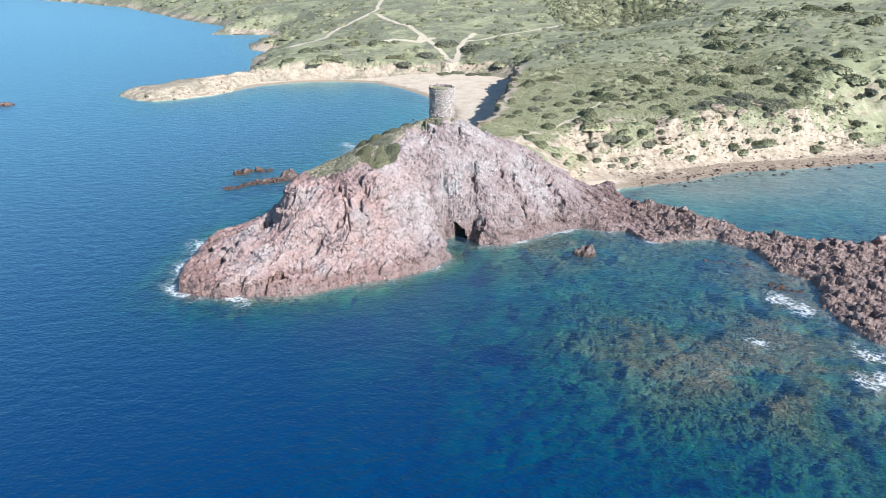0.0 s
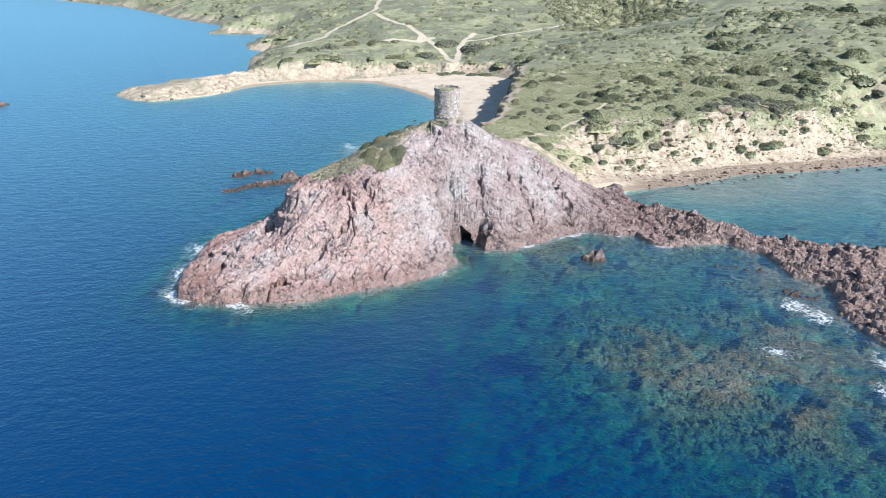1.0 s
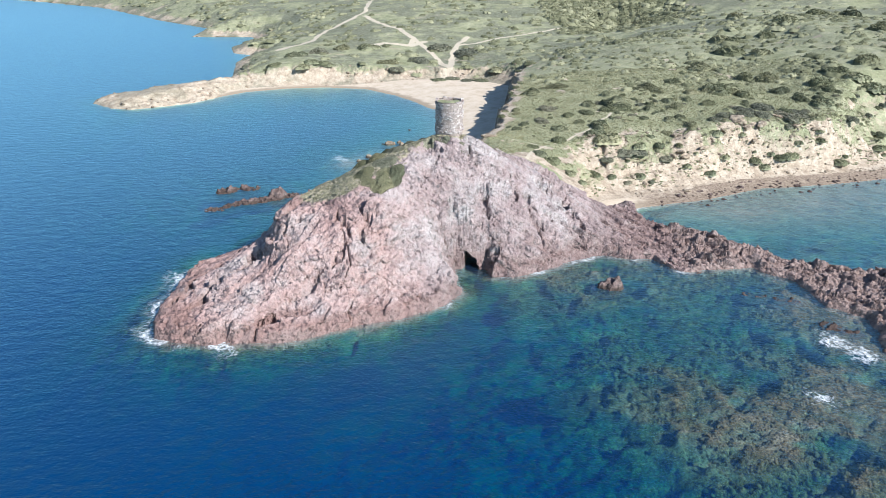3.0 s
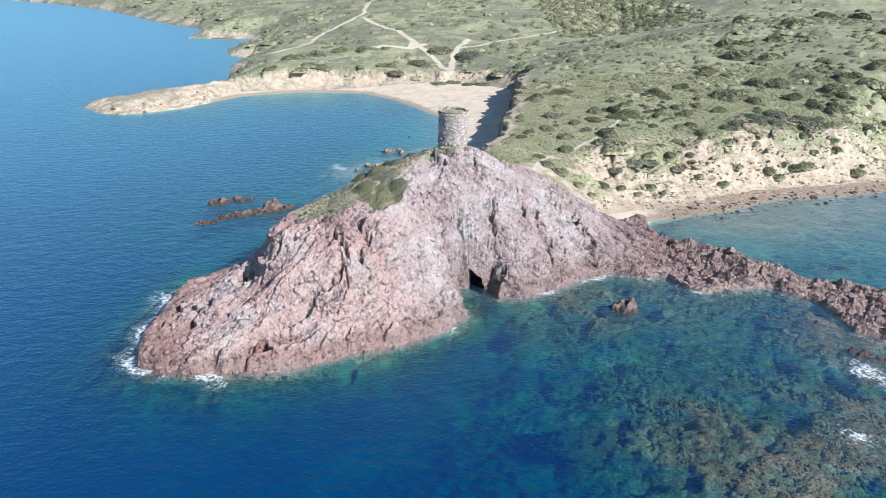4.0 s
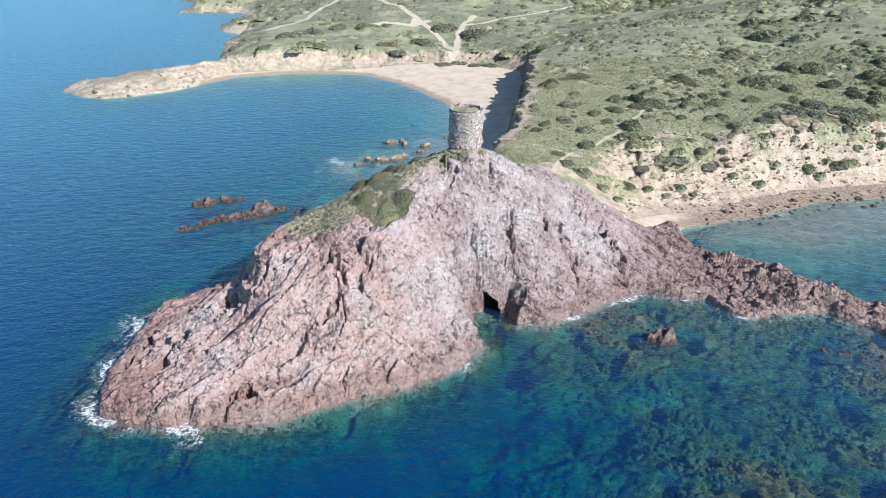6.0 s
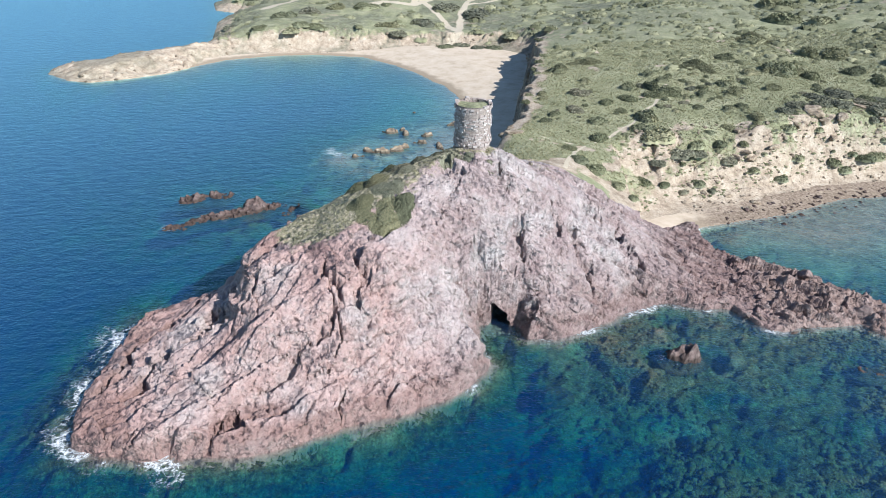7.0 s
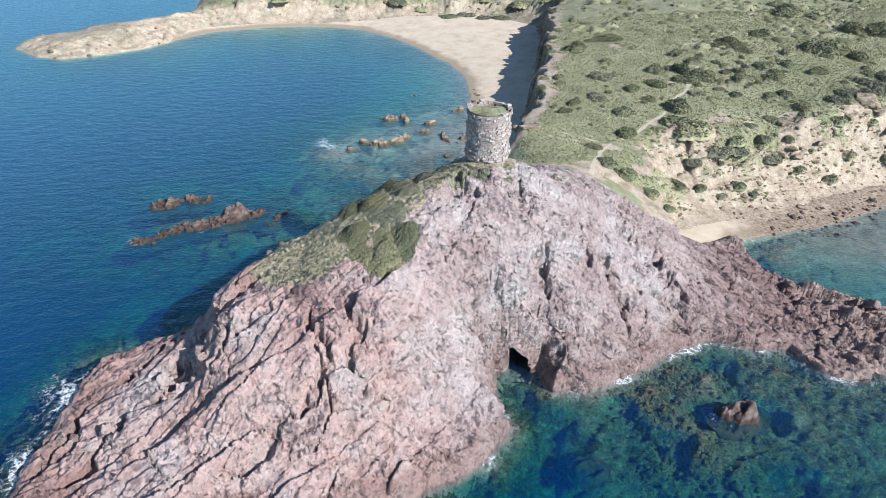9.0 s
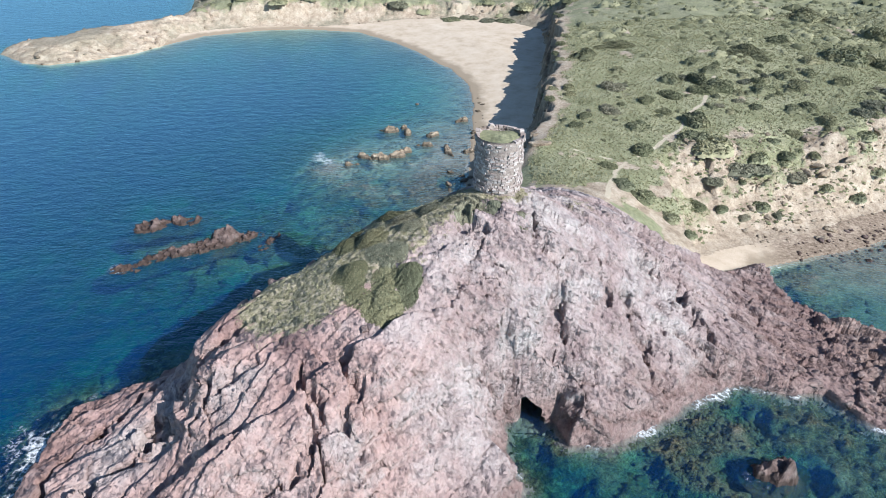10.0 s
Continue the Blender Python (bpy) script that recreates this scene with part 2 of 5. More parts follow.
def relief(x, y, foot, spit):
    """The crags of the red rock, laid along the slope so that steep faces carry them too."""
    u, v = x + 0.2 * foot, y + 0.45 * foot
    east = smooth(-16, -2, x)
    nw, sw = (-0.32, 0.34), (-0.45, -0.22)
    big = plates(u, v, 5.4, 128, 1) * (1 - east) + plates(u, v, 4.6, 243, 1.7) * east
    mid = plates(u, v, 2.1, 140, 2) * (1 - east) + plates(u, v, 1.9, 252, 2.6) * east
    small = plates(u, v, 0.85, 118, 4) * (1 - east) + plates(u, v, 0.85, 236, 4.4) * east
    lumps = blocks(u, v, 3.1, 1.7, 40, 5, 0.35, nw) * (1 - east) + blocks(u, v, 2.4, 1.8, -42, 5.6, 0.4, sw) * east
    rifts = np.clip(0.10 - np.abs(fbm((u + v) / 12 + 3, (v - u) / 5.5, 61, 4) * (1 - east) + fbm((u - v) / 11, (u + v) / 5, 67, 4) * east), 0, 0.10) / 0.10 * smooth(0.0, 0.22, vnoise(x / 7, y / 7, 63))
    rugged = 0.6 + 0.8 * smooth(-0.2, 0.3, fbm(x / 11, y / 11, 66, 2))
    crag = rugged * ((1.5 + 0.8 * east) * big + (0.8 + 0.3 * east) * mid + (0.36 + 0.1 * east) * small + 0.22 * lumps) + 0.5 * fbm(x / 9, y / 9, 8, 3) - 0.6 * rifts
    crag = crag * (1 - 0.25 * spit) + 0.6 * spit * (blocks(x, y, 2.3, 1.4, 60, 11, 0.6, sw) + 0.5 * blocks(x, y, 1.0, 1.3, 20, 12, 0.6, sw))
    xw, yw = x + 1.7 * fbm(x / 2.2, y / 2.2, 73, 3), y + 1.7 * fbm(x / 2.2, y / 2.2, 75, 3)
    for line, width, drop in CLEFTS:
        near = np.full(x.shape, 1e9)
        for (ax, ay), (bx, by) in zip(line, line[1:]):
            t = np.clip(((xw - ax) * (bx - ax) + (yw - ay) * (by - ay)) / ((bx - ax) ** 2 + (by - ay) ** 2), 0, 1)
            near = np.minimum(near, np.hypot(xw - ax - t * (bx - ax), yw - ay - t * (by - ay)))
        ragged = width * (1 + 2.2 * fbm(x / 1.5, y / 1.5, 71, 2))
        crag = crag - drop * smooth(1, 0.5, near / np.maximum(ragged, 0.15))
    return crag + 1.1 * smooth(2.6, 1.0, np.hypot((x - 8) * 0.8, y - 136.3)) + 1.2 * smooth(3.5, 1.5, np.hypot(x + 33, y - 124))


def only(mask, fn, *arrays):
    """fn of the arrays where mask holds, else 0."""
    out = np.zeros(mask.shape)
    if mask.any():
        out[mask] = fn(*[a[mask] for a in arrays])
    return out


def plan(x, y, cave=True):
    """Height of the ground at x, y with what covers it: shore (distance inland), head, sand, spit, green, turf and scarp (0 to 1)."""
    x, y = np.asarray(x, float), np.asarray(y, float)
    wob = 0.9 * fbm(x / 5, y / 5, 3, 3)
    shore = inside_by(POINT + BAY + FAR + LAGOON, x, y)
    sand = np.maximum(inside_by(SAND_BAY, x, y), inside_by(SAND_EAST, x, y)) + 2 * wob * smooth(200, 160, y) + 3.6 * fbm(x / 5, y / 5, 91, 4) * smooth(196, 206, y) * smooth(312, 298, y) * smooth(-16, -8, x)
    head = smooth(-2, 2, inside_by(HEAD, x, y))
    spit = smooth(40, 46, x) * smooth(165, 155, y)
    rocky = np.maximum(head, spit)
    shore = shore + wob * rocky * 1.2 + 0.5 * wob * (1 - rocky)
    base = np.maximum(land_at(x, y), 0.5)
    foot = np.minimum(base, 0.1 + (2.4 - 1.3 * spit * (1 - head) + 8 * np.exp(-((x + 0.5) / 5) ** 2) * smooth(129.5, 132, y) * smooth(148, 142, y)) * np.maximum(shore, 0))
    crag = only((rocky > 0) & (shore > -2), relief, x, y, foot, spit)
    top = smooth(13, 3, np.hypot((x + 19) * 0.85, y - 141)) + smooth(9, 2, np.hypot(x + 25, y - 133.5)) + smooth(9, 3, np.hypot(x + 11, y - 146)) + smooth(5, 2, np.hypot(x + 2.3, y - 146.5)) + 0.3 * smooth(9, 3, np.hypot(x - 10, (y - 155) * 0.8))
    soft_top = np.clip(top, 0, 1) * head
    # beaches and what rises behind them
    flat = np.minimum(0.10 * np.maximum(shore, 0), 2.0) + 0.05
    dunes = (x > 30) & (y < 215)
    west_cliff = (x < 40) & (y > 178) & (y < 312) & (x > -12)
    behind = 4.0 + 2 * vnoise(x / 14, y / 14, 5) + (6 + 8 * vnoise(x / 25, y / 9, 6)) * smooth(296, 312, y)
    wide = np.where(dunes | ((x > 105) & (y < 290)), 18.0 - 6 * smooth(54, 68, x) + 34 * smooth(105, 142, x), np.where(west_cliff, 2.4 + 1.6 * vnoise(x / 7, y / 7, 5) + 8 * smooth(300, 312, y), behind))
    rise = np.where(west_cliff, np.clip(-sand / wide, 0, 1) ** 1.3, smooth(0, 1, -sand / wide))
    scarp = np.clip(1.15 - np.abs(-sand / wide - 0.55) * 1.7, 0, 1) * (1 - head)
    ledges = only(scarp > 0, lambda a, b: blocks(a, b, 4.2, 2.4, 14, 6, 0.6, (-0.1, 0.4)) + 0.55 * blocks(a, b, 1.7, 2.0, 10, 7, 0.6, (-0.1, 0.4)) + 0.25 * blocks(a, b, 0.8, 1.8, 5, 7.5), x, y)
    step = base + (1.5 - 0.6 * dunes) * scarp * ledges
    land = flat + (np.maximum(step, flat) - flat) * rise
    tier = land / (1.9 + 0.5 * vnoise(x / 12, y / 6, 24)) + 0.9 * fbm(x / 9, y / 5, 25, 3)
    land = land + 0.75 * np.clip(scarp * 1.6, 0, 1) * dunes * smooth(0.5, 2, land) * (smooth(0.62, 0.95, tier - np.floor(tier)) - (tier - np.floor(tier))) * 1.5 * smooth(-0.15, 0.25, fbm(x / 10, y / 7, 26, 2) + 0.1)
    cliff = foot + crag * rocky * (1 - 0.75 * soft_top) * smooth(-1.5, 2.5, shore)
    plain = 0.25 * fbm(x / 3, y / 3, 12, 3) + 0.8 * fbm(x / 17, y / 17, 14, 3)
    land = land * (1 - rocky) + cliff * rocky + plain * (1 - rocky) * rise * smooth(-2, 6, -sand)
    # low rocky coast outside the beaches
    edge = (rocky < 0.01) & (sand < -2) & ((x < -84) | (y > 345))
    slabs = only(edge & (shore > 0) & (shore < 32), lambda a, b: blocks(a, b, 6, 2.0, 12, 15, 0.5, (-0.2, 0.3)) + 0.6 * blocks(a, b, 2.4, 1.8, 15, 16, 0.5, (-0.2, 0.3)), x, y)
    coast = np.minimum(land, 0.2 + 0.4 * np.maximum(shore, 0) + 1.1 * slabs * smooth(0, 3, shore) * smooth(32, 12, shore))
    land = np.where(edge, coast, land)
    # under water
    gentle = np.clip((smooth(190, 215, y) * smooth(-110, -95, x) * smooth(330, 310, y)) + smooth(50, 58, x) * smooth(146, 154, y), 0, 1)
    fall = 0.15 + np.maximum(-shore, 0) * (0.75 - 0.58 * gentle)
    rough = only((shore < 0.5) & (y < 420) & (x > -180), lambda a, b: 0.85 * np.abs(blocks(a, b, 2.6, 1.4, 20, 17)) + 0.4 * blocks(a, b, 1.0, 1.3, 50, 19) + 1.3 * fbm(a / 8, b / 8, 18, 3) - 1.4 * smooth(0.12, 0.40, fbm(a / 5, b / 5, 28, 2)), x, y)
    deep = -np.maximum(np.minimum(-bed_at(x, y), fall), 0.12)
    deep = np.minimum(deep + rough * smooth(0.2, 2, fall) * (1 - 0.8 * gentle), -0.12)
    z = np.where(shore > 0, np.maximum(land, 0.02), deep)
    if cave:
        mouth = smooth(2.0, 1.5, np.abs(x - 2.0 - 0.25 * (y - 131)) + 0.5 * vnoise(x / 1.2, y / 1.2, 81)) * smooth(138, 136.5, y) * smooth(126, 128, y)
        z = z + (np.minimum(z, -1.2) - z) * mouth
    high = smooth(186, 200, y) * smooth(-4, -25, sand)
    green = smooth(-0.05, 0.25, fbm(x / 7, y / 7, 22, 4) + 0.2 + 0.45 * high + 0.3 * smooth(42, 26, x) * smooth(164, 172, y)) * smooth(2, 9, -sand) * (1 - rocky) * (1 - 0.52 * scarp) * (1 - smooth(-85, -98, x) * smooth(335, 318, y)) * smooth(3, 14, shore)
    return z, shore, head, sand, spit, green, soft_top, scarp


PATHWAYS = [([(8, 305), (-6, 324), (-1, 331), (0.6, 357), (3, 379), (9, 398)], 1.7), ([(-1, 331), (-10.7, 366), (-19.6, 390), (-31, 419), (-38.5, 428), (-55, 459)], 1.5), ([(-90, 373), (-82, 384), (-77, 396), (-75, 428), (-64, 454), (-56, 470), (-58, 521), (-30, 600)], 1.5), ([(-90, 373), (-82, 388), (-78, 394)], 3.2),
            ([(-43.5, 372), (-35, 378), (-22, 377), (-14.6, 387)], 2.0), ([(-22, 377), (-21, 390)], 1.8), ([(16.5, 165), (17.9, 171), (19.5, 176), (22.6, 181.6), (25.9, 184.7), (30.5, 188.7), (35.4, 194), (40.5, 203.7), (45.2, 208), (52, 222)], 0.42), ([(22.6, 181.6), (10, 186)], 0.36), ([(3, 379), (30, 396), (64, 418)], 1.1)]


def path_mask(x, y):
    m = np.zeros(x.shape)
    for line, width in PATHWAYS:
        for (ax, ay), (bx, by) in zip(line, line[1:]):
            t = np.clip(((x - ax) * (bx - ax) + (y - ay) * (by - ay)) / ((bx - ax) ** 2 + (by - ay) ** 2), 0, 1)
            m = np.maximum(m, 1 - np.hypot(x - ax - t * (bx - ax) + 1.5 * vnoise(x / 6, y / 6, 77), y - ay - t * (by - ay)) / (2 * width))
    return np.clip(m, 0, 1)


# ---- materials ----
def ramp(nt, src, stops):
    r = nt.nodes.new("ShaderNodeValToRGB")
    while len(r.color_ramp.elements) < len(stops):
        r.color_ramp.elements.new(0.5)
    for e, (p, c) in zip(r.color_ramp.elements, stops):
        e.position, e.color = p, (*c, 1) if len(c) == 3 else c
    nt.links.new(src, r.inputs[0])
    return r.outputs[0]


def tex(nt, scale, detail=5, rough=0.6, kind="ShaderNodeTexNoise", stretch=None, turn=0):
    co = nt.nodes.new("ShaderNodeNewGeometry").outputs["Position"]
    if stretch:
        mp = nt.nodes.new("ShaderNodeMapping")
        mp.inputs["Scale"].default_value = stretch
        mp.inputs["Rotation"].default_value = (0, 0, radians(turn))
        nt.links.new(co, mp.inputs[0])
        co = mp.outputs[0]
    n = nt.nodes.new(kind)
    nt.links.new(co, n.inputs["Vector"])
    n.inputs["Scale"].default_value = scale
    if kind == "ShaderNodeTexNoise":
        n.inputs["Detail"].default_value, n.inputs["Roughness"].default_value = detail, rough
    return n.outputs[0]


def attr(nt, name):
    a = nt.nodes.new("ShaderNodeAttribute")
    a.attribute_name = name
    return a.outputs["Fac"]


def maths(nt, op, a, b=None, clamp=False):
    m = nt.nodes.new("ShaderNodeMath")
    m.operation, m.use_clamp = op, clamp
    for i, v in enumerate((a, b)):
        if v is None:
            continue
        if isinstance(v, (int, float)):
            m.inputs[i].default_value = v
        else:
            nt.links.new(v, m.inputs[i])
    return m.outputs[0]


def blend(nt, fac, a, b, mode="MIX"):
    m = nt.nodes.new("ShaderNodeMix")
    m.data_type, m.blend_type = "RGBA", mode
    for sock, v in ((m.inputs[0], fac), (m.inputs[6], a), (m.inputs[7], b)):
        if isinstance(v, (int, float)):
            sock.default_value = v
        elif isinstance(v, tuple):
            sock.default_value = (*v, 1)
        else:
            nt.links.new(v, sock)
    return m.outputs[2]


def bump(nt, bsdf, height, strength, distance):
    b = nt.nodes.new("ShaderNodeBump")
    b.inputs["Strength"].default_value, b.inputs["Distance"].default_value = strength, distance
    nt.links.new(height, b.inputs["Height"])
    nt.links.new(b.outputs[0], bsdf.inputs["Normal"])
    return b


def material(name, rough=0.9):
    m = bpy.data.materials.new(name)
    m.use_nodes = True
    nt = m.node_tree
    bsdf = nt.nodes["Principled BSDF"]
    bsdf.inputs["Roughness"].default_value = rough
    bsdf.inputs["Specular IOR Level"].default_value = 0.25
    return m, nt, bsdf


def height_z(nt):
    s = nt.nodes.new("ShaderNodeSeparateXYZ")
    nt.links.new(nt.nodes.new("ShaderNodeNewGeometry").outputs["Position"], s.inputs[0])
    return s.outputs[2]


def facets(nt, scale, stretch, turn):
    """Flat tilted facets with sharp edges, as a height."""
    co = nt.nodes.new("ShaderNodeNewGeometry").outputs["Position"]
    mp = nt.nodes.new("ShaderNodeMapping")
    mp.inputs["Scale"].default_value = tuple(scale * v for v in stretch)
    mp.inputs["Rotation"].default_value = (radians(20), radians(15), radians(turn))
    nt.links.new(co, mp.inputs[0])
    vo = nt.nodes.new("ShaderNodeTexVoronoi")
    vo.inputs["Scale"].default_value = 1.0
    nt.links.new(mp.outputs[0], vo.inputs["Vector"])
    sub = nt.nodes.new("ShaderNodeVectorMath")
    sub.operation = "SUBTRACT"
    nt.links.new(mp.outputs[0], sub.inputs[0])
    nt.links.new(vo.outputs["Position"], sub.inputs[1])
    way = nt.nodes.new("ShaderNodeVectorMath")
    way.operation = "SUBTRACT"
    way.inputs[1].default_value = (0.5, 0.5, 0.5)
    nt.links.new(vo.outputs["Color"], way.inputs[0])
    dot = nt.nodes.new("ShaderNodeVectorMath")
    dot.operation = "DOT_PRODUCT"
    nt.links.new(sub.outputs[0], dot.inputs[0])
    nt.links.new(way.outputs[0], dot.inputs[1])
    return dot.outputs["Value"]


def make_red_rock():
    m, nt, bsdf = material("red_volcanic_rock", 0.88)
    west = ramp(nt, tex(nt, 0.10, 6, 0.62), [(0.30, (0.37, 0.235, 0.21)), (0.47, (0.49, 0.34, 0.305)), (0.60, (0.48, 0.39, 0.365)), (0.74, (0.57, 0.49, 0.455))])
    east = ramp(nt, tex(nt, 0.16, 6, 0.62), [(0.30, (0.33, 0.24, 0.23)), (0.47, (0.45, 0.35, 0.33)), (0.60, (0.49, 0.415, 0.395)), (0.74, (0.57, 0.50, 0.475))])
    a = blend(nt, attr(nt, "east"), west, east)
    b = ramp(nt, tex(nt, 0.9, 8, 0.7, stretch=(1, 0.5, 1), turn=35), [(0.30, (0.66, 0.64, 0.64)), (0.5, (0.90, 0.895, 0.90)), (0.70, (1.08, 1.07, 1.07))])
    c = blend(nt, 1.0, a, b, "MULTIPLY")
    # lichen greys and ochre
    c = blend(nt, ramp(nt, tex(nt, 0.35, 8, 0.7), [(0.60, (0, 0, 0)), (0.72, (0.6, 0.6, 0.6))]), c, (0.47, 0.43, 0.38))
    c = blend(nt, ramp(nt, tex(nt, 0.6, 9, 0.7), [(0.70, (0, 0, 0)), (0.78, (0.7, 0.7, 0.7))]), c, (0.30, 0.17, 0.05))
    # wet, weed-stained band by the sea
    z = maths(nt, "ADD", height_z(nt), maths(nt, "MULTIPLY", tex(nt, 0.5, 5), -1.6))
    z = maths(nt, "ADD", z, maths(nt, "MULTIPLY", tex(nt, 0.3, 6, 0.7), -2.6))
    c = blend(nt, ramp(nt, z, [(0.0, (0.6, 0.6, 0.6)), (0.7, (0, 0, 0))]), c, (0.22, 0.125, 0.105))
    # east face: patchy darker red-brown towards the bottom, fading out upwards
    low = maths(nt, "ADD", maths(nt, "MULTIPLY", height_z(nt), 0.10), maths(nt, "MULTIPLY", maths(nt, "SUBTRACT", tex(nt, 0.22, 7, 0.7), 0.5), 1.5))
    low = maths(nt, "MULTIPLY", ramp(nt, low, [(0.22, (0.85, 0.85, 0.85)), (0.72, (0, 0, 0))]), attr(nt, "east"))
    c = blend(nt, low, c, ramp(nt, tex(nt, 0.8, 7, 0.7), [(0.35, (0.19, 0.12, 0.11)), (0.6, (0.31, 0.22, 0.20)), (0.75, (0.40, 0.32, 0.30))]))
    dark = ramp(nt, attr(nt, "spit"), [(0.2, (0, 0, 0)), (0.9, (0.75, 0.75, 0.75))])
    c = blend(nt, dark, c, ramp(nt, tex(nt, 0.7, 7, 0.7), [(0.35, (0.18, 0.12, 0.10)), (0.52, (0.32, 0.23, 0.20)), (0.68, (0.43, 0.34, 0.305))]))
    g = maths(nt, "ADD", attr(nt, "soft_top"), maths(nt, "MULTIPLY", maths(nt, "SUBTRACT", tex(nt, 0.5, 9, 0.75), 0.5), 2.2))
    turf = ramp(nt, tex(nt, 1.6, 9, 0.8), [(0.36, (0.14, 0.132, 0.072)), (0.5, (0.28, 0.25, 0.155)), (0.62, (0.47, 0.40, 0.31))])
    c = blend(nt, ramp(nt, g, [(0.38, (0, 0, 0)), (0.62, (1, 1, 1))]), c, turf)
    nt.links.new(c, bsdf.inputs["Base Color"])
    h = maths(nt, "ADD", maths(nt, "MULTIPLY", tex(nt, 1.6, 10, 0.75, stretch=(1, 0.6, 1), turn=35), 0.28), maths(nt, "MULTIPLY", tex(nt, 7, 6, 0.7), 0.25))
    h = maths(nt, "ADD", h, maths(nt, "MULTIPLY", facets(nt, 0.9, (1, 0.6, 0.9), 38), 1.4))
    h = maths(nt, "ADD", h, maths(nt, "MULTIPLY", facets(nt, 2.3, (1, 0.6, 0.9), -30), 1.0))
    h = maths(nt, "ADD", h, maths(nt, "MULTIPLY", facets(nt, 4.6, (1, 0.7, 1.1), 15), 0.5))
    h = maths(nt, "ADD", h, maths(nt, "MULTIPLY", facets(nt, 0.42, (1, 0.5, 0.8), -35), 2.6))
    bump(nt, bsdf, h, 1.0, 0.62)
    return m


def make_land():
    m, nt, bsdf = material("scrubland", 0.95)
    soil = blend(nt, 1.0, ramp(nt, tex(nt, 2.0, 8, 0.8), [(0.34, (0.6, 0.57, 0.55)), (0.5, (0.95, 0.95, 0.95)), (0.66, (1.15, 1.14, 1.12))]), ramp(nt, tex(nt, 0.45, 8, 0.7), [(0.30, (0.25, 0.185, 0.13)), (0.5, (0.45, 0.36, 0.27)), (0.68, (0.56, 0.47, 0.37))]), "MULTIPLY")
    grass = ramp(nt, tex(nt, 0.16, 8, 0.72), [(0.28, (0.17, 0.175, 0.095)), (0.46, (0.28, 0.28, 0.165)), (0.60, (0.355, 0.345, 0.22)), (0.76, (0.45, 0.415, 0.30))])
    grass = blend(nt, 1.0, grass, ramp(nt, tex(nt, 2.2, 7, 0.75), [(0.3, (0.6, 0.6, 0.6)), (0.7, (1.25, 1.25, 1.2))]), "MULTIPLY")
    g = maths(nt, "ADD", attr(nt, "green"), maths(nt, "MULTIPLY", maths(nt, "SUBTRACT", tex(nt, 0.5, 9, 0.75), 0.5), 1.5))
    c = blend(nt, ramp(nt, g, [(0.30, (0, 0, 0)), (0.55, (1, 1, 1))]), soil, grass)
    scrub = ramp(nt, tex(nt, 0.7, 8, 0.75), [(0.36, (0.085, 0.09, 0.055)), (0.52, (0.17, 0.17, 0.115)), (0.66, (0.27, 0.26, 0.19))])
    patch = ramp(nt, tex(nt, 0.045, 8, 0.68), [(0.44, (0, 0, 0)), (0.53, (0.85, 0.85, 0.85))])
    c = blend(nt, maths(nt, "MULTIPLY", patch, attr(nt, "far")), c, scrub)
    bare = ramp(nt, tex(nt, 0.07, 9, 0.72, stretch=(0.6, 1, 1), turn=20), [(0.60, (0, 0, 0)), (0.67, (0.85, 0.85, 0.85))])
    c = blend(nt, maths(nt, "MULTIPLY", bare, attr(nt, "far")), c, soil)
    path = ramp(nt, maths(nt, "ADD", attr(nt, "path"), maths(nt, "MULTIPLY", maths(nt, "SUBTRACT", tex(nt, 1.0, 6), 0.5), 0.6)), [(0.45, (0, 0, 0)), (0.6, (1, 1, 1))])
    c = blend(nt, path, c, (0.52, 0.44, 0.33))
    # dark cliff rock, with the west face's shade put into its colour
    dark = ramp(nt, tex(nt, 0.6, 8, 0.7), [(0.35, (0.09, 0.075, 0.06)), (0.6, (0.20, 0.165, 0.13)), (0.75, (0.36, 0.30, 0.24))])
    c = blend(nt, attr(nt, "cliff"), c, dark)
    nt.links.new(c, bsdf.inputs["Base Color"])
    bump(nt, bsdf, maths(nt, "ADD", tex(nt, 1.2, 9, 0.75), maths(nt, "MULTIPLY", tex(nt, 6, 5, 0.7), 0.3)), 0.9, 0.45)
    return m


def make_sand():
    m, nt, bsdf = material("beach_sand", 0.95)
    c = ramp(nt, tex(nt, 0.25, 8, 0.65), [(0.3, (0.42, 0.33, 0.24)), (0.5, (0.53, 0.43, 0.325)), (0.7, (0.59, 0.495, 0.39))])
    wet = ramp(nt, maths(nt, "ADD", height_z(nt), maths(nt, "MULTIPLY", tex(nt, 0.3, 4), -0.5)), [(0.0, (1, 1, 1)), (0.22, (0, 0, 0))])
    c = blend(nt, wet, c, (0.31, 0.245, 0.175))
    c = blend(nt, ramp(nt, tex(nt, 1.3, 9, 0.8), [(0.66, (0, 0, 0)), (0.75, (0.6, 0.6, 0.6))]), c, (0.22, 0.16, 0.11))
    stony = maths(nt, "MULTIPLY", attr(nt, "stony"), ramp(nt, tex(nt, 0.35, 9, 0.75), [(0.30, (0, 0, 0)), (0.48, (0.95, 0.95, 0.95))]))
    c = blend(nt, stony, c, ramp(nt, tex(nt, 1.8, 8, 0.8), [(0.36, (0.09, 0.065, 0.045)), (0.52, (0.25, 0.185, 0.135)), (0.66, (0.44, 0.36, 0.28))]))
    nt.links.new(c, bsdf.inputs["Base Color"])
    bump(nt, bsdf, tex(nt, 2.0, 8, 0.7), 0.6, 0.2)
    return m


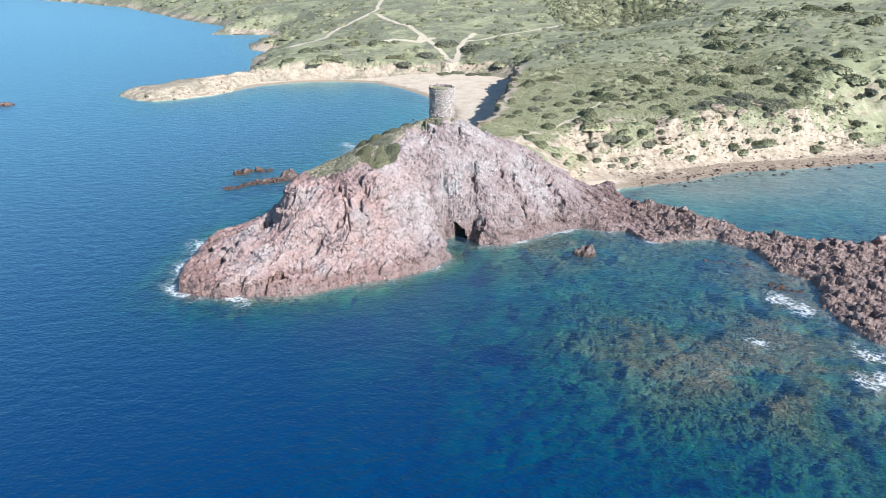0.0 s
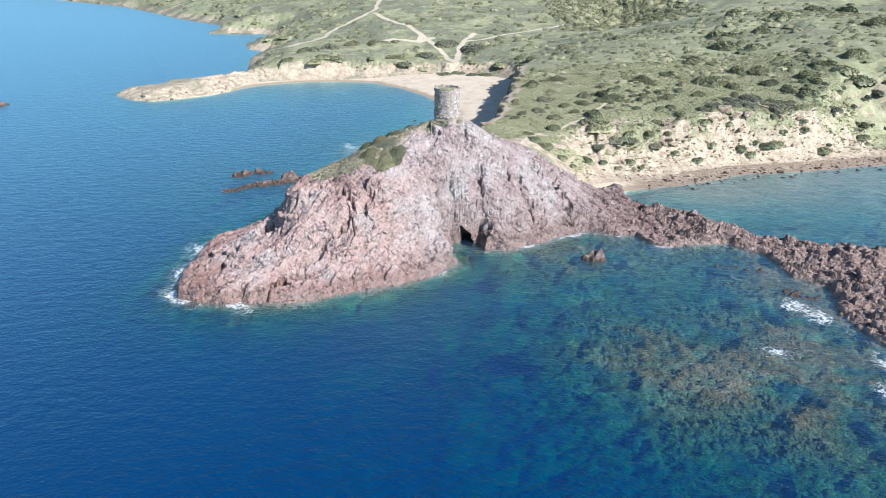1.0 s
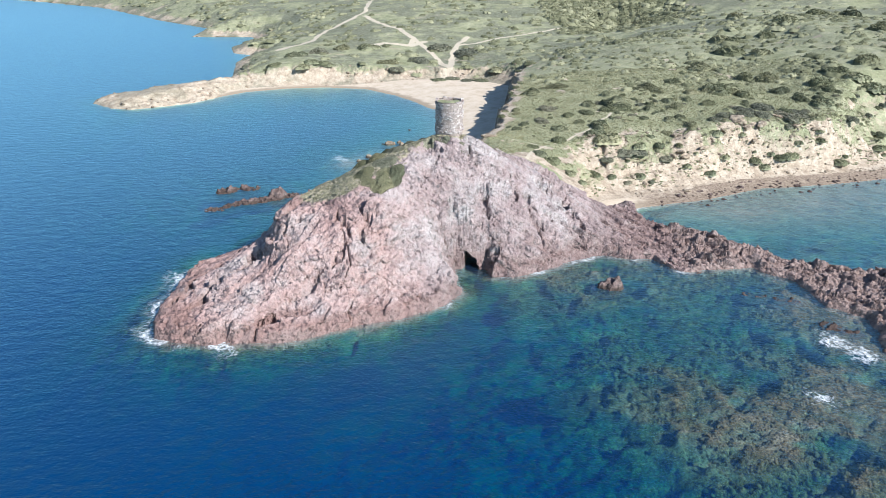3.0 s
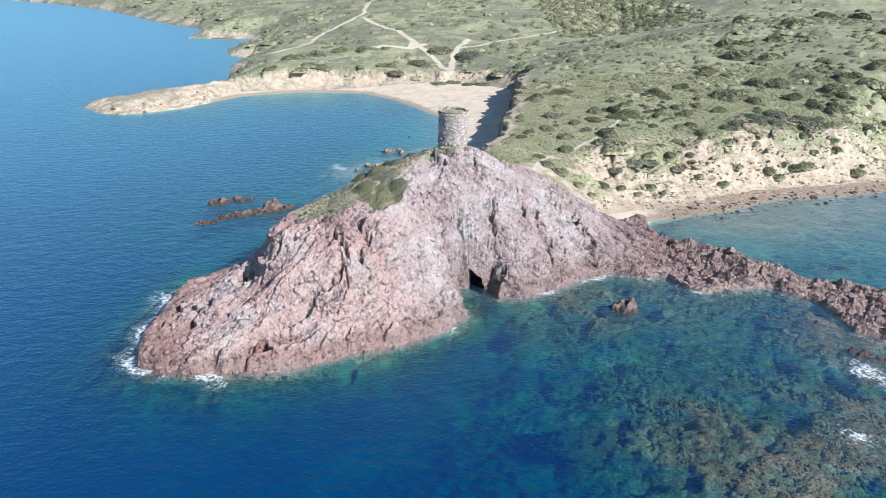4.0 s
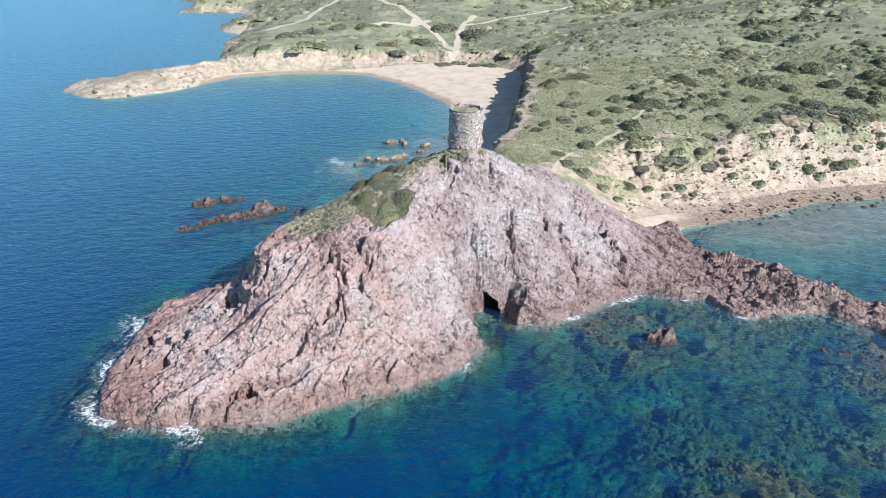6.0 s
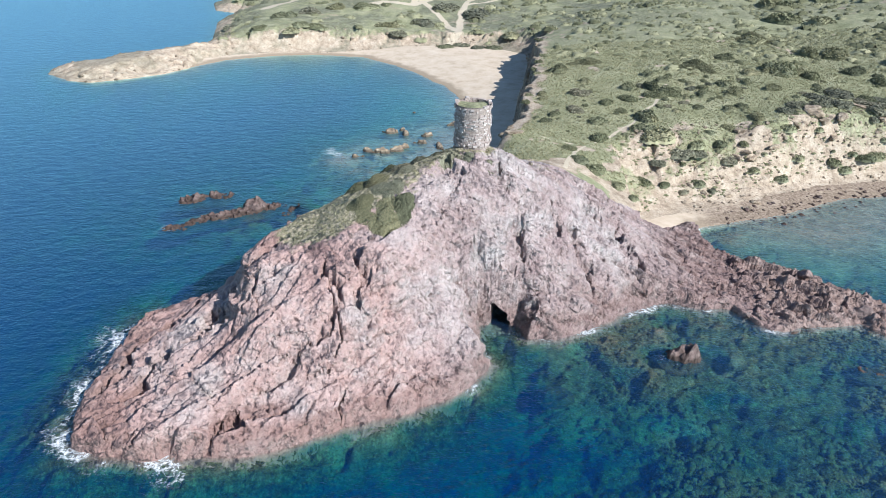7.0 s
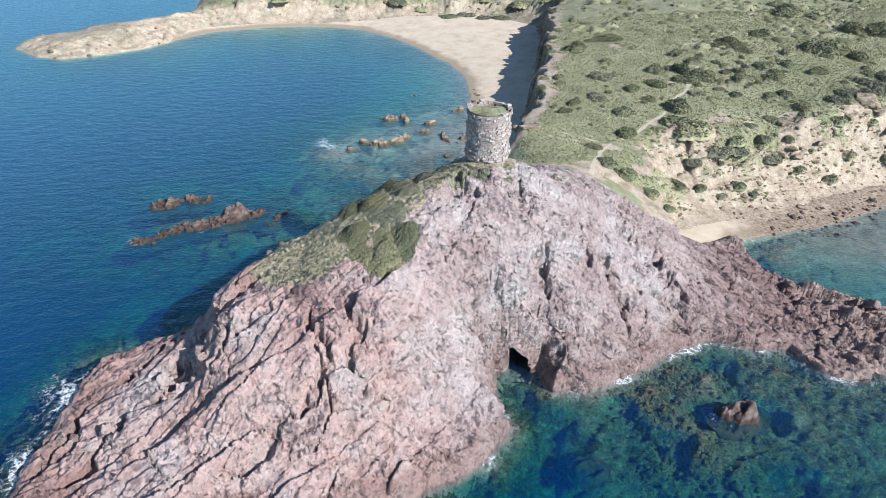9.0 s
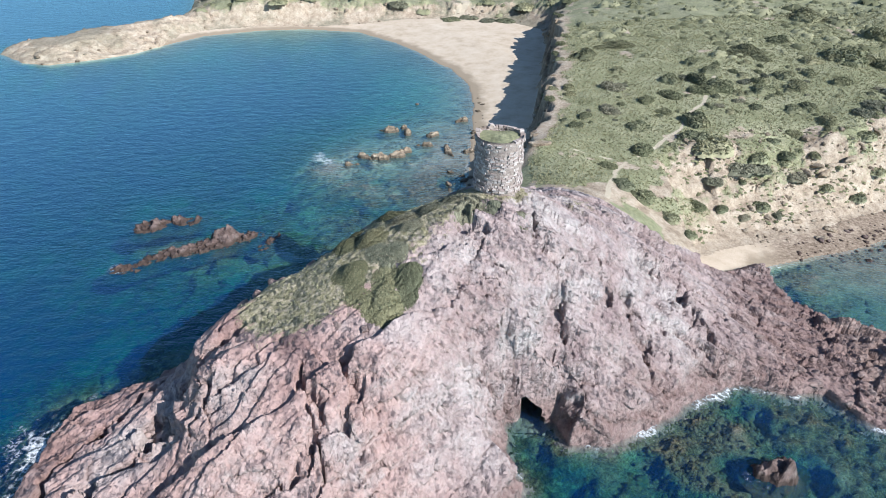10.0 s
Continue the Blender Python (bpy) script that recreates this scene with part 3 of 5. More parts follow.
def make_bed():
    m, nt, bsdf = material("reef_and_seabed", 0.95)
    rock = ramp(nt, tex(nt, 0.9, 10, 0.8), [(0.38, (0.02, 0.02, 0.012)), (0.50, (0.10, 0.085, 0.048)), (0.63, (0.26, 0.215, 0.135)), (0.73, (0.43, 0.37, 0.27))])
    sand = ramp(nt, tex(nt, 0.3, 6), [(0.35, (0.14, 0.115, 0.08)), (0.65, (0.26, 0.225, 0.165))])
    c = blend(nt, ramp(nt, tex(nt, 0.09, 6, 0.6), [(0.50, (0, 0, 0)), (0.60, (1, 1, 1))]), rock, sand)
    c = blend(nt, 1.0, c, ramp(nt, tex(nt, 3.0, 8, 0.85), [(0.38, (0.25, 0.25, 0.25)), (0.5, (1, 1, 1)), (0.64, (1.9, 1.9, 1.8))]), "MULTIPLY")
    pale = ramp(nt, tex(nt, 0.35, 8, 0.75), [(0.38, (0.12, 0.10, 0.075)), (0.5, (0.40, 0.35, 0.27)), (0.65, (0.58, 0.53, 0.43))])
    c = blend(nt, attr(nt, "pale"), c, pale)
    nt.links.new(c, bsdf.inputs["Base Color"])
    bump(nt, bsdf, tex(nt, 1.5, 9, 0.75), 1.0, 0.8)
    return m


def make_water():
    m = bpy.data.materials.new("sea_water")
    m.use_nodes = True
    nt = m.node_tree
    nt.nodes.remove(nt.nodes["Principled BSDF"])
    out = nt.nodes["Material Output"]
    depth = attr(nt, "depth")
    rgb = nt.nodes.new("ShaderNodeCombineColor")
    inv = nt.nodes.new("ShaderNodeCombineColor")
    for k, (absorb, back) in enumerate(((0.42, 0.0), (0.11, 0.034), (0.18, 0.108))):
        t = maths(nt, "POWER", math.exp(-absorb), depth)
        nt.links.new(t, rgb.inputs[k])
        nt.links.new(maths(nt, "MULTIPLY", maths(nt, "SUBTRACT", 1.0, t), back), inv.inputs[k])
    clear = nt.nodes.new("ShaderNodeBsdfTransparent")
    nt.links.new(rgb.outputs[0], clear.inputs[0])
    glow = nt.nodes.new("ShaderNodeBsdfDiffuse")
    nt.links.new(inv.outputs[0], glow.inputs[0])
    body = nt.nodes.new("ShaderNodeAddShader")
    nt.links.new(clear.outputs[0], body.inputs[0])
    nt.links.new(glow.outputs[0], body.inputs[1])
    gloss = nt.nodes.new("ShaderNodeBsdfGlossy")
    gloss.inputs["Roughness"].default_value = 0.36
    gloss.inputs["Color"].default_value = (0.62, 0.94, 1.0, 1)
    b = nt.nodes.new("ShaderNodeBump")
    b.inputs["Strength"].default_value, b.inputs["Distance"].default_value = 1.0, 0.2
    h = maths(nt, "ADD", tex(nt, 0.55, 4, 0.55, stretch=(0.55, 1, 1), turn=-25), maths(nt, "MULTIPLY", tex(nt, 2.0, 4, 0.6, stretch=(0.6, 1, 1), turn=-15), 0.55))
    nt.links.new(h, b.inputs["Height"])
    lw = nt.nodes.new("ShaderNodeLayerWeight")
    lw.inputs["Blend"].default_value = 0.5
    chop = nt.nodes.new("ShaderNodeBump")
    chop.inputs["Strength"].default_value, chop.inputs["Distance"].default_value = 1.0, 0.75
    nt.links.new(h, chop.inputs["Height"])
    for node, ripple in ((gloss, b), (lw, b), (glow, chop)):
        nt.links.new(ripple.outputs[0], node.inputs["Normal"])
    shine = maths(nt, "ADD", 0.012, maths(nt, "MULTIPLY", maths(nt, "POWER", lw.outputs["Facing"], 3.3), 1.3), True)
    mix = nt.nodes.new("ShaderNodeMixShader")
    nt.links.new(shine, mix.inputs[0])
    nt.links.new(body.outputs[0], mix.inputs[1])
    nt.links.new(gloss.outputs[0], mix.inputs[2])
    foam = nt.nodes.new("ShaderNodeBsdfDiffuse")
    foam.inputs[0].default_value = (0.85, 0.87, 0.88, 1)
    strand = maths(nt, "SUBTRACT", 1.0, maths(nt, "MULTIPLY", maths(nt, "ABSOLUTE", maths(nt, "SUBTRACT", tex(nt, 0.9, 5, 0.6), 0.5)), 9.0), True)
    f = maths(nt, "ADD", attr(nt, "foam"), maths(nt, "MULTIPLY", maths(nt, "SUBTRACT", tex(nt, 1.3, 9, 0.8), 0.5), 1.6))
    f = maths(nt, "ADD", f, maths(nt, "MULTIPLY", maths(nt, "SUBTRACT", strand, 0.55), 0.4))
    top = nt.nodes.new("ShaderNodeMixShader")
    nt.links.new(ramp(nt, f, [(0.46, (0, 0, 0)), (0.70, (0.32, 0.32, 0.32)), (0.95, (0.9, 0.9, 0.9))]), top.inputs[0])
    nt.links.new(mix.outputs[0], top.inputs[1])
    nt.links.new(foam.outputs[0], top.inputs[2])
    nt.links.new(top.outputs[0], out.inputs[0])
    return m


RED, LAND, SAND, BED, WATER = make_red_rock(), make_land(), make_sand(), make_bed(), make_water()


# ---- ground: one sheet of shared points, parted by what covers it ----
def steps(a, b, s):
    return list(np.linspace(a, b, int(round((b - a) / s)) + 1)[1:])


def growing(a, end, s, rate):
    out, p = [], a
    way = 1 if end > a else -1
    while (end - p) * way > 0:
        p += way * s
        s *= rate
        out.append(p)
    return out


def lines_x():
    left = steps(-56, -150, -0.8)
    left += growing(-150, -220, 1.0, 1.03)
    left += growing(left[-1], -2300, 3.5, 1.12)
    mid = steps(-56, 104, 0.42)
    right = growing(104, 320, 0.5, 1.02)
    return np.array(left[::-1] + [-56] + mid + right + growing(right[-1], 2600, 5, 1.12))


def lines_y():
    near = growing(62, -900, 0.6, 1.04)
    mid = steps(62, 200, 0.42) + steps(200, 330, 0.65)
    far = growing(330, 820, 0.65, 1.012)
    return np.array(near[::-1] + [62] + mid + far + growing(far[-1], 3600, 7, 1.1))


def grid_mesh(name, verts, quads, values, mat):
    """A mesh of the given quads, with the used points alone and their values."""
    used, inv = np.unique(quads, return_inverse=True)
    me = bpy.data.meshes.new(name)
    me.vertices.add(len(used))
    me.vertices.foreach_set("co", verts[used].astype(np.float32).ravel())
    n = len(quads)
    me.loops.add(4 * n)
    me.loops.foreach_set("vertex_index", inv.ravel().astype(np.int32))
    me.polygons.add(n)
    me.polygons.foreach_set("loop_start", np.arange(0, 4 * n, 4, dtype=np.int32))
    me.polygons.foreach_set("loop_total", np.full(n, 4, np.int32))
    me.update(calc_edges=True)
    for key, v in values.items():
        a = me.attributes.new(key, "FLOAT", "POINT")
        a.data.foreach_set("value", np.clip(v[used], -50, 50).astype(np.float32))
    me.materials.append(mat)
    me.validate()
    return new(name, me)


LX, LY = lines_x(), lines_y()
GX, GY = np.meshgrid(LX, LY)
GX, GY = GX.ravel(), GY.ravel()
GZ, SHORE, HEADS, SANDS, SPITS, GREEN, TURF, SCARP = plan(GX, GY)
W = len(LX)
corner = (np.arange(len(LY) - 1)[:, None] * W + np.arange(W - 1)[None, :]).ravel()
QUADS = np.stack([corner, corner + 1, corner + W + 1, corner + W], 1)
mid_of = lambda v: v[QUADS].mean(1)
s_mid, h_mid, p_mid, sp_mid = mid_of(SHORE), mid_of(HEADS), mid_of(SANDS), mid_of(SPITS)
VERTS = np.stack([GX, GY, GZ], 1)
wet = s_mid < -0.6
is_head = ~wet & (h_mid > 0.5)
is_spit = ~wet & ~is_head & (sp_mid > 0.5)
is_sand = ~wet & ~is_head & ~is_spit & (p_mid > 0)
rest = ~wet & ~is_head & ~is_spit & ~is_sand


def cover(x, y, head, spit, turf, green, scarp):
    """What colours the ground, point by point."""
    # where the west cliff over the bay takes the colour with painted shade
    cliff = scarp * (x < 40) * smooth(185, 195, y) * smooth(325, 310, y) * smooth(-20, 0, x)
    return {"spit": spit * (1 - head), "soft_top": turf, "green": green, "path": path_mask(x, y), "cliff": cliff, "far": np.clip(smooth(312, 345, y) + 0.55 * smooth(225, 300, y), 0, 1), "east": smooth(-16, 4, x + 0.4 * (y - 120))}


VALUES = cover(GX, GY, HEADS, SPITS, TURF, GREEN, SCARP)


def crags(name, label, category, west, east, south, north, step, part_of, coarse):
    """Bare rock on a finer sheet of its own; beyond it the coarse sheet goes on."""
    xs, ys = np.arange(west, east, step), np.arange(south, north, step)
    x, y = np.meshgrid(xs, ys)
    x, y = x.ravel(), y.ravel()
    z, shore, head, sand, spit, green, turf, scarp = plan(x, y)
    w = len(xs)
    # the rock goes on over the sea cave; its mouth is left open
    over = (x > -3) & (x < 9) & (y > 125) & (y < 140)
    deep = z.copy()
    if over.any():
        z[over] = plan(x[over], y[over], cave=False)[0]
    mouth = (z - deep > 0.3) & (z < 3.4 + 0.8 * fbm(x / 1.5, y / 1.5, 92, 2) - 0.7 * (x - 1.6) ** 2)
    # steep faces are broken up sideways too, out of the slope
    even = np.cumsum(np.pad(z.reshape(len(ys), w), ((8, 7), (8, 7)), "edge"), 0)
    even = np.cumsum(even[15:] - np.pad(even, ((1, 0), (0, 0)))[:-16][:len(even) - 15], 1)
    even = (even[:, 15:] - np.pad(even, ((0, 0), (1, 0)))[:, :even.shape[1] - 15]) / 225
    gy, gx = np.gradient(even, step)
    gx, gy = gx.ravel(), gy.ravel()
    fall = np.hypot(gx, gy)
    steep = smooth(0.55, 1.5, fall) * smooth(-0.3, 0.8, shore)
    across, up, side = x * 0.95 + y * 0.3, 1.15 * even.ravel() + 0.25 * y, smooth(-12, -2, x)
    out = 1.3 * (plates(across, up, 3.2, 125, 7) * (1 - side) + plates(across, up, 2.9, 58, 7.2) * side)
    out = out + 0.75 * (plates(across, up, 1.3, 115, 7.7) * (1 - side) + plates(across, up, 1.2, 50, 7.9) * side)
    out = out + 0.35 * blocks(across, up, 1.9, 1.7, 50, 8, 0.5) + 0.4 * plates(across, up, 0.6, 65, 8.4)
    x, y = x - out * steep * (1 - 0.6 * spit) * gx / np.maximum(fall, 0.1), y - out * steep * (1 - 0.6 * spit) * gy / np.maximum(fall, 0.1)
    c = (np.arange(len(ys) - 1)[:, None] * w + np.arange(w - 1)[None, :]).ravel()
    q = np.stack([c, c + 1, c + w + 1, c + w], 1)
    q = q[(shore[q].mean(1) > -1.2) & part_of(head[q].mean(1), spit[q].mean(1))]
    q = q[mouth[q].mean(1) < 0.5]
    back = QUADS[coarse]
    fine = cover(x, y, head, spit, turf, green, scarp)
    values = {k: np.concatenate([fine[k], VALUES[k]]) for k in fine}
    ob = grid_mesh(name, np.concatenate([np.stack([x, y, z], 1), VERTS]), np.concatenate([q, back + len(x)]), values, RED)
    tagged(ob, label, category, kind="structure")


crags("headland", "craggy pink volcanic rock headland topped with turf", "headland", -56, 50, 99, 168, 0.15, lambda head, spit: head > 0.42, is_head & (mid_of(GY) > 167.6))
crags("rock_spit", "low jagged brown-red rock spit in the sea", "rock spit", 43, 108, 84, 152, 0.18, lambda head, spit: (head < 0.52) & (spit > 0.42), is_spit & ((mid_of(GY) > 151.6) | (mid_of(GX) > 107.6)))
tagged(grid_mesh("beach", VERTS, QUADS[is_sand], {"stony": smooth(43, 51, GX) * smooth(235, 225, GY)}, SAND), "pale sandy beach round the bay", "beach", kind="structure")
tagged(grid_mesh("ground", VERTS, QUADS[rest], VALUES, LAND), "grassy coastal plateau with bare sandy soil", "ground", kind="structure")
tagged(grid_mesh("seabed", VERTS, QUADS[wet], {"pale": np.clip(0.35 * smooth(48, 56, GX) * smooth(146, 153, GY) * smooth(260, 215, GY) + 0.6 * smooth(-45, -15, GX) * smooth(198, 206, GY) * smooth(285, 255, GY) * (GX < 20) + 0.75 * np.exp(-((GX + 27) / 11) ** 2 - ((GY - 204) / 8) ** 2), 0, 1)}, BED), "brown rocky reef under clear water", "seabed", kind="structure")


def make_sea():
    x, y, z, sh = GX, GY, GZ, SHORE
    w, n = W, len(LY)
    c = (np.arange(n - 1)[:, None] * w + np.arange(w - 1)[None, :]).ravel()
    q = np.stack([c, c + 1, c + w + 1, c + w], 1)
    q = q[z[q].min(1) < 0.6]
    surf = np.exp(-np.abs(sh + 0.5) / 1.0) * (0.27 + 1.5 * fbm(x / 5, y / 5, 40, 3))
    surf = surf * np.clip(smooth(210, 195, y) * smooth(58, 52, x) * 1.0 + 0.25, 0, 1)
    for a, b, r, f in ((60.5, 107, 3.2, 0.75), (64.5, 101.5, 3.2, 0.7), (62, 104, 5, 0.3), (50.5, 90.5, 3.2, 0.95), (67.5, 88.8, 4, 1.0), (65.2, 80.5, 4, 1.0), (57, 87, 3, 0.5), (71, 103, 2.5, 0.6), (26.3, 124.4, 2.6, 0.62), (-54, 117, 5, 0.72), (-54.5, 127.5, 5, 0.82), (-52.3, 108, 4, 0.74), (-51, 133, 3, 0.6), (-47, 102.5, 3, 0.55), (-38, 101.8, 3.4, 0.85),
                       (-20, 107.4, 3, 0.4), (15.5, 131.2, 2.4, 0.75), (-34, 203, 3.4, 0.72), (-36, 207.5, 2.4, 0.62), (-30.5, 210, 2, 0.5), (-61, 174.5, 2, 0.65), (-60, 162.3, 2.2, 0.7), (-50, 166.5, 3, 0.4), (24, 135.5, 3, 0.5), (55, 117.5, 3, 0.5)):
        surf = surf + f * np.exp(-((x - a) ** 2 + (y - b) ** 2) / (r * r)) * (0.75 + 0.9 * fbm(x / 2.5, y / 2.5, 44, 3))
    v = np.stack([x, y, 0.02 * fbm(x / 4, y / 4, 50, 2)], 1)
    sea = grid_mesh("water", v, q, {"depth": np.clip(-z, 0, 30), "foam": np.clip(0.85 * surf, 0, 0.66)}, WATER)
    tagged(sea, "clear blue-green sea with wind ripples and foam", "sea", kind="structure")


make_sea()


# ---- things ----
def part(name, bm, mat, parent=None, label=""):
    me = bpy.data.meshes.new(name)
    bm.to_mesh(me)
    bm.free()
    me.materials.append(mat)
    ob = new(name, me)
    ob.parent = parent
    if label:
        ob["label"] = label
    return ob


def ground_z(x, y):
    return plan(np.array(x, float), np.array(y, float))[0]


def make_stone():
    m, nt, bsdf = material("tower_masonry", 0.92)
    r = maths(nt, "FRACT", maths(nt, "ADD", nt.nodes.new("ShaderNodeNewGeometry").outputs["Random Per Island"], nt.nodes.new("ShaderNodeObjectInfo").outputs["Random"]))
    c = ramp(nt, r, [(0.0, (0.33, 0.26, 0.235)), (0.3, (0.40, 0.33, 0.295)), (0.7, (0.46, 0.385, 0.35)), (1.0, (0.56, 0.49, 0.45))])
    c = blend(nt, 1.0, c, ramp(nt, tex(nt, 5, 6, 0.7), [(0.3, (0.7, 0.7, 0.7)), (0.7, (1.1, 1.1, 1.1))]), "MULTIPLY")
    nt.links.new(c, bsdf.inputs["Base Color"])
    bump(nt, bsdf, tex(nt, 9, 6, 0.7), 0.8, 0.06)
    return m


STONE = make_stone()


def make_mortar():
    m, nt, bsdf = material("dark_mortar", 0.95)
    c = ramp(nt, tex(nt, 4, 6, 0.7), [(0.35, (0.18, 0.14, 0.12)), (0.65, (0.33, 0.27, 0.235))])
    nt.links.new(c, bsdf.inputs["Base Color"])
    bump(nt, bsdf, tex(nt, 8, 6, 0.7), 0.8, 0.08)
    return m


MORTAR = make_mortar()


def make_tower():
    x0, y0, r0, base, height = -2.3, 146.6, 2.85, 22.8, 7.9
    tower = tagged(new("watchtower"), "ruined round watchtower of pale rubble stone on the headland", "tower")
    tower.location = (x0, y0, base)
    rng = random.Random(5)
    bm = bmesh.new()
    rows, n = 22, 44
    for k in range(rows + 1):
        z = k * height / rows
        for i in range(n):
            a = 2 * math.pi * i / n
            r = r0 - 0.12
            bm.verts.new((r * math.cos(a), r * math.sin(a), z - (0.5 if k == rows else 0)))
    bm.verts.ensure_lookup_table()
    for k in range(rows):
        for i in range(n):
            j = (i + 1) % n
            bm.faces.new([bm.verts[k * n + i], bm.verts[k * n + j], bm.verts[(k + 1) * n + j], bm.verts[(k + 1) * n + i]])
    part("core", bm, MORTAR, tower, "dark eroded mortar core")
    bm = bmesh.new()
    loose = []
    z = 0.0
    while z < height:
        h = rng.uniform(0.20, 0.34)
        a = rng.uniform(0, 1)
        end = a + 2 * math.pi
        while a < end - 0.04:
            w = rng.uniform(0.28, 0.75)
            da = w / r0
            m = a + da / 2
            lip = height - 0.55 + 0.4 * math.sin(2.0 * m + 1) * math.sin(3.0 * m) + 0.15 * math.sin(7 * m) + rng.uniform(-0.12, 0.12)
            if z < lip and rng.random() > 0.09:
                d = rng.uniform(-0.10, 0.10) - (0.12 if math.sin(3 * m + z * 1.7) * math.sin(5 * m - z * 2.3) > 0.45 else 0) + (0.16 if abs(z - 1.6) < 0.2 else 0) - 0.16 * max(0.0, math.sin(z * 2.3 + 1.2 * math.sin(2 * m)))
                front = w > 0.42 and math.sin(m) < -0.25 and len(loose) < 300
                body = bmesh.new() if front else bm
                verts = []
                for rr in (r0 - 0.5, r0 + d):
                    for aa, zz in ((a + 0.012, z + 0.02), (a + da - 0.012, z + 0.02), (a + da - 0.02, z + h - 0.02), (a + 0.02, z + h - 0.02)):
                        jr = rr + rng.uniform(-0.03, 0.03)
                        verts.append(body.verts.new((jr * math.cos(aa), jr * math.sin(aa), zz + rng.uniform(-0.025, 0.025))))
                for f in ((0, 1, 2, 3), (7, 6, 5, 4), (0, 4, 5, 1), (1, 5, 6, 2), (2, 6, 7, 3), (3, 7, 4, 0)):
                    body.faces.new([verts[i] for i in f])
                if front:
                    body.normal_update()
                    loose.append(body)
            a += da
        z += h
    bmesh.ops.recalc_face_normals(bm, faces=bm.faces)
    tagged(part("stonework", bm, STONE, tower), "weathered pale rubble stones", kind="stuff")
    for body in loose:
        bmesh.ops.recalc_face_normals(body, faces=body.faces)
        part("stone", body, STONE, tower)
    bm = bmesh.new()
    mid = bm.verts.new((0, 0, height - 0.45))
    ring = [bm.verts.new((2.45 * math.cos(a), 2.45 * math.sin(a), height - 0.75 + 0.2 * math.sin(3 * a))) for a in [2 * math.pi * i / 24 for i in range(24)]]
    for i in range(24):
        bm.faces.new([mid, ring[i], ring[(i + 1) % 24]])
    filling = part("filling", bm, LAND, tower, "grass-grown rubble filling")
    grown = filling.data.attributes.new("green", "FLOAT", "POINT")
    for value in grown.data:
        value.value = 0.85


make_tower()


def make_cave():
    """Walls, floor and back of the sea cave inside the rock."""
    xs, ys = np.arange(-2, 8, 0.2), np.arange(125.6, 139.4, 0.2)
    x, y = np.meshgrid(xs, ys)
    x, y = x.ravel(), y.ravel()
    z, full = plan(x, y)[0], plan(x, y, cave=False)[0]
    w, n = len(xs), len(ys)
    c = (np.arange(n - 1)[:, None] * w + np.arange(w - 1)[None, :]).ravel()
    q = np.stack([c, c + 1, c + w + 1, c + w], 1)
    q = q[(full - z)[q].max(1) > 0.05]
    v = np.stack([x + 0.4 * fbm(y / 1.3, z / 1.3, 93, 3), y, np.minimum(z, full - 0.4)], 1)
    o = np.zeros(len(x))
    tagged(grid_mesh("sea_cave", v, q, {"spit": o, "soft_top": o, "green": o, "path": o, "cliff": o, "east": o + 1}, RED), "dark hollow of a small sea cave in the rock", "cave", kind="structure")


make_cave()


def tri_mesh(name, v, f, mat):
    me = bpy.data.meshes.new(name)
    me.vertices.add(len(v))
    me.vertices.foreach_set("co", v.astype(np.float32).ravel())
    me.loops.add(3 * len(f))
    me.loops.foreach_set("vertex_index", f.astype(np.int32).ravel())
    me.polygons.add(len(f))
    me.polygons.foreach_set("loop_start", np.arange(0, 3 * len(f), 3, dtype=np.int32))
    me.polygons.foreach_set("loop_total", np.full(len(f), 3, np.int32))
    me.update(calc_edges=True)
    me.materials.append(mat)
    return me


def joined(name, base_shapes, places, mat, label, category, squash):
    rng = np.random.default_rng(len(places))
    x, y, r = (np.array([p[i] for p in places], float) for i in range(3))
    z = ground_z(x, y)
    vs, fs, n = [], [], 0
    for k in range(len(x)):
        v, f = base_shapes[k % len(base_shapes)]
        a = rng.uniform(0, 6.3)
        w = v * (r[k], r[k] * rng.uniform(0.7, 1), r[k] * squash)
        vs.append(np.stack([w[:, 0] * np.cos(a) - w[:, 1] * np.sin(a) + x[k], w[:, 0] * np.sin(a) + w[:, 1] * np.cos(a) + y[k], w[:, 2] + z[k] - 0.1 * r[k]], 1))
        fs.append(f + n)
        n += len(v)
    tagged(new(name, tri_mesh(name, np.concatenate(vs), np.concatenate(fs), mat)), label, category, kind="stuff")


# ---- loose rocks ----
def make_rock(name, dark, mid, light, wet):
    m, nt, bsdf = material(name, 0.85)
    c = ramp(nt, tex(nt, 0.8, 8, 0.7), [(0.32, dark), (0.5, mid), (0.68, light)])
    o = nt.nodes.new("ShaderNodeObjectInfo").outputs["Random"]
    c = blend(nt, 1.0, c, ramp(nt, o, [(0.0, (0.82, 0.82, 0.82)), (1.0, (1.15, 1.13, 1.1))]), "MULTIPLY")
    z = maths(nt, "ADD", height_z(nt), maths(nt, "MULTIPLY", tex(nt, 0.8, 4), -0.7))
    c = blend(nt, ramp(nt, z, [(0.0, (0.85, 0.85, 0.85)), (0.3, (0, 0, 0))]), c, wet)
    nt.links.new(c, bsdf.inputs["Base Color"])
    bump(nt, bsdf, maths(nt, "ADD", tex(nt, 2.2, 9, 0.75), maths(nt, "MULTIPLY", facets(nt, 1.6, (1, 0.7, 1), 25), 1.6)), 1.0, 0.55)
    return m


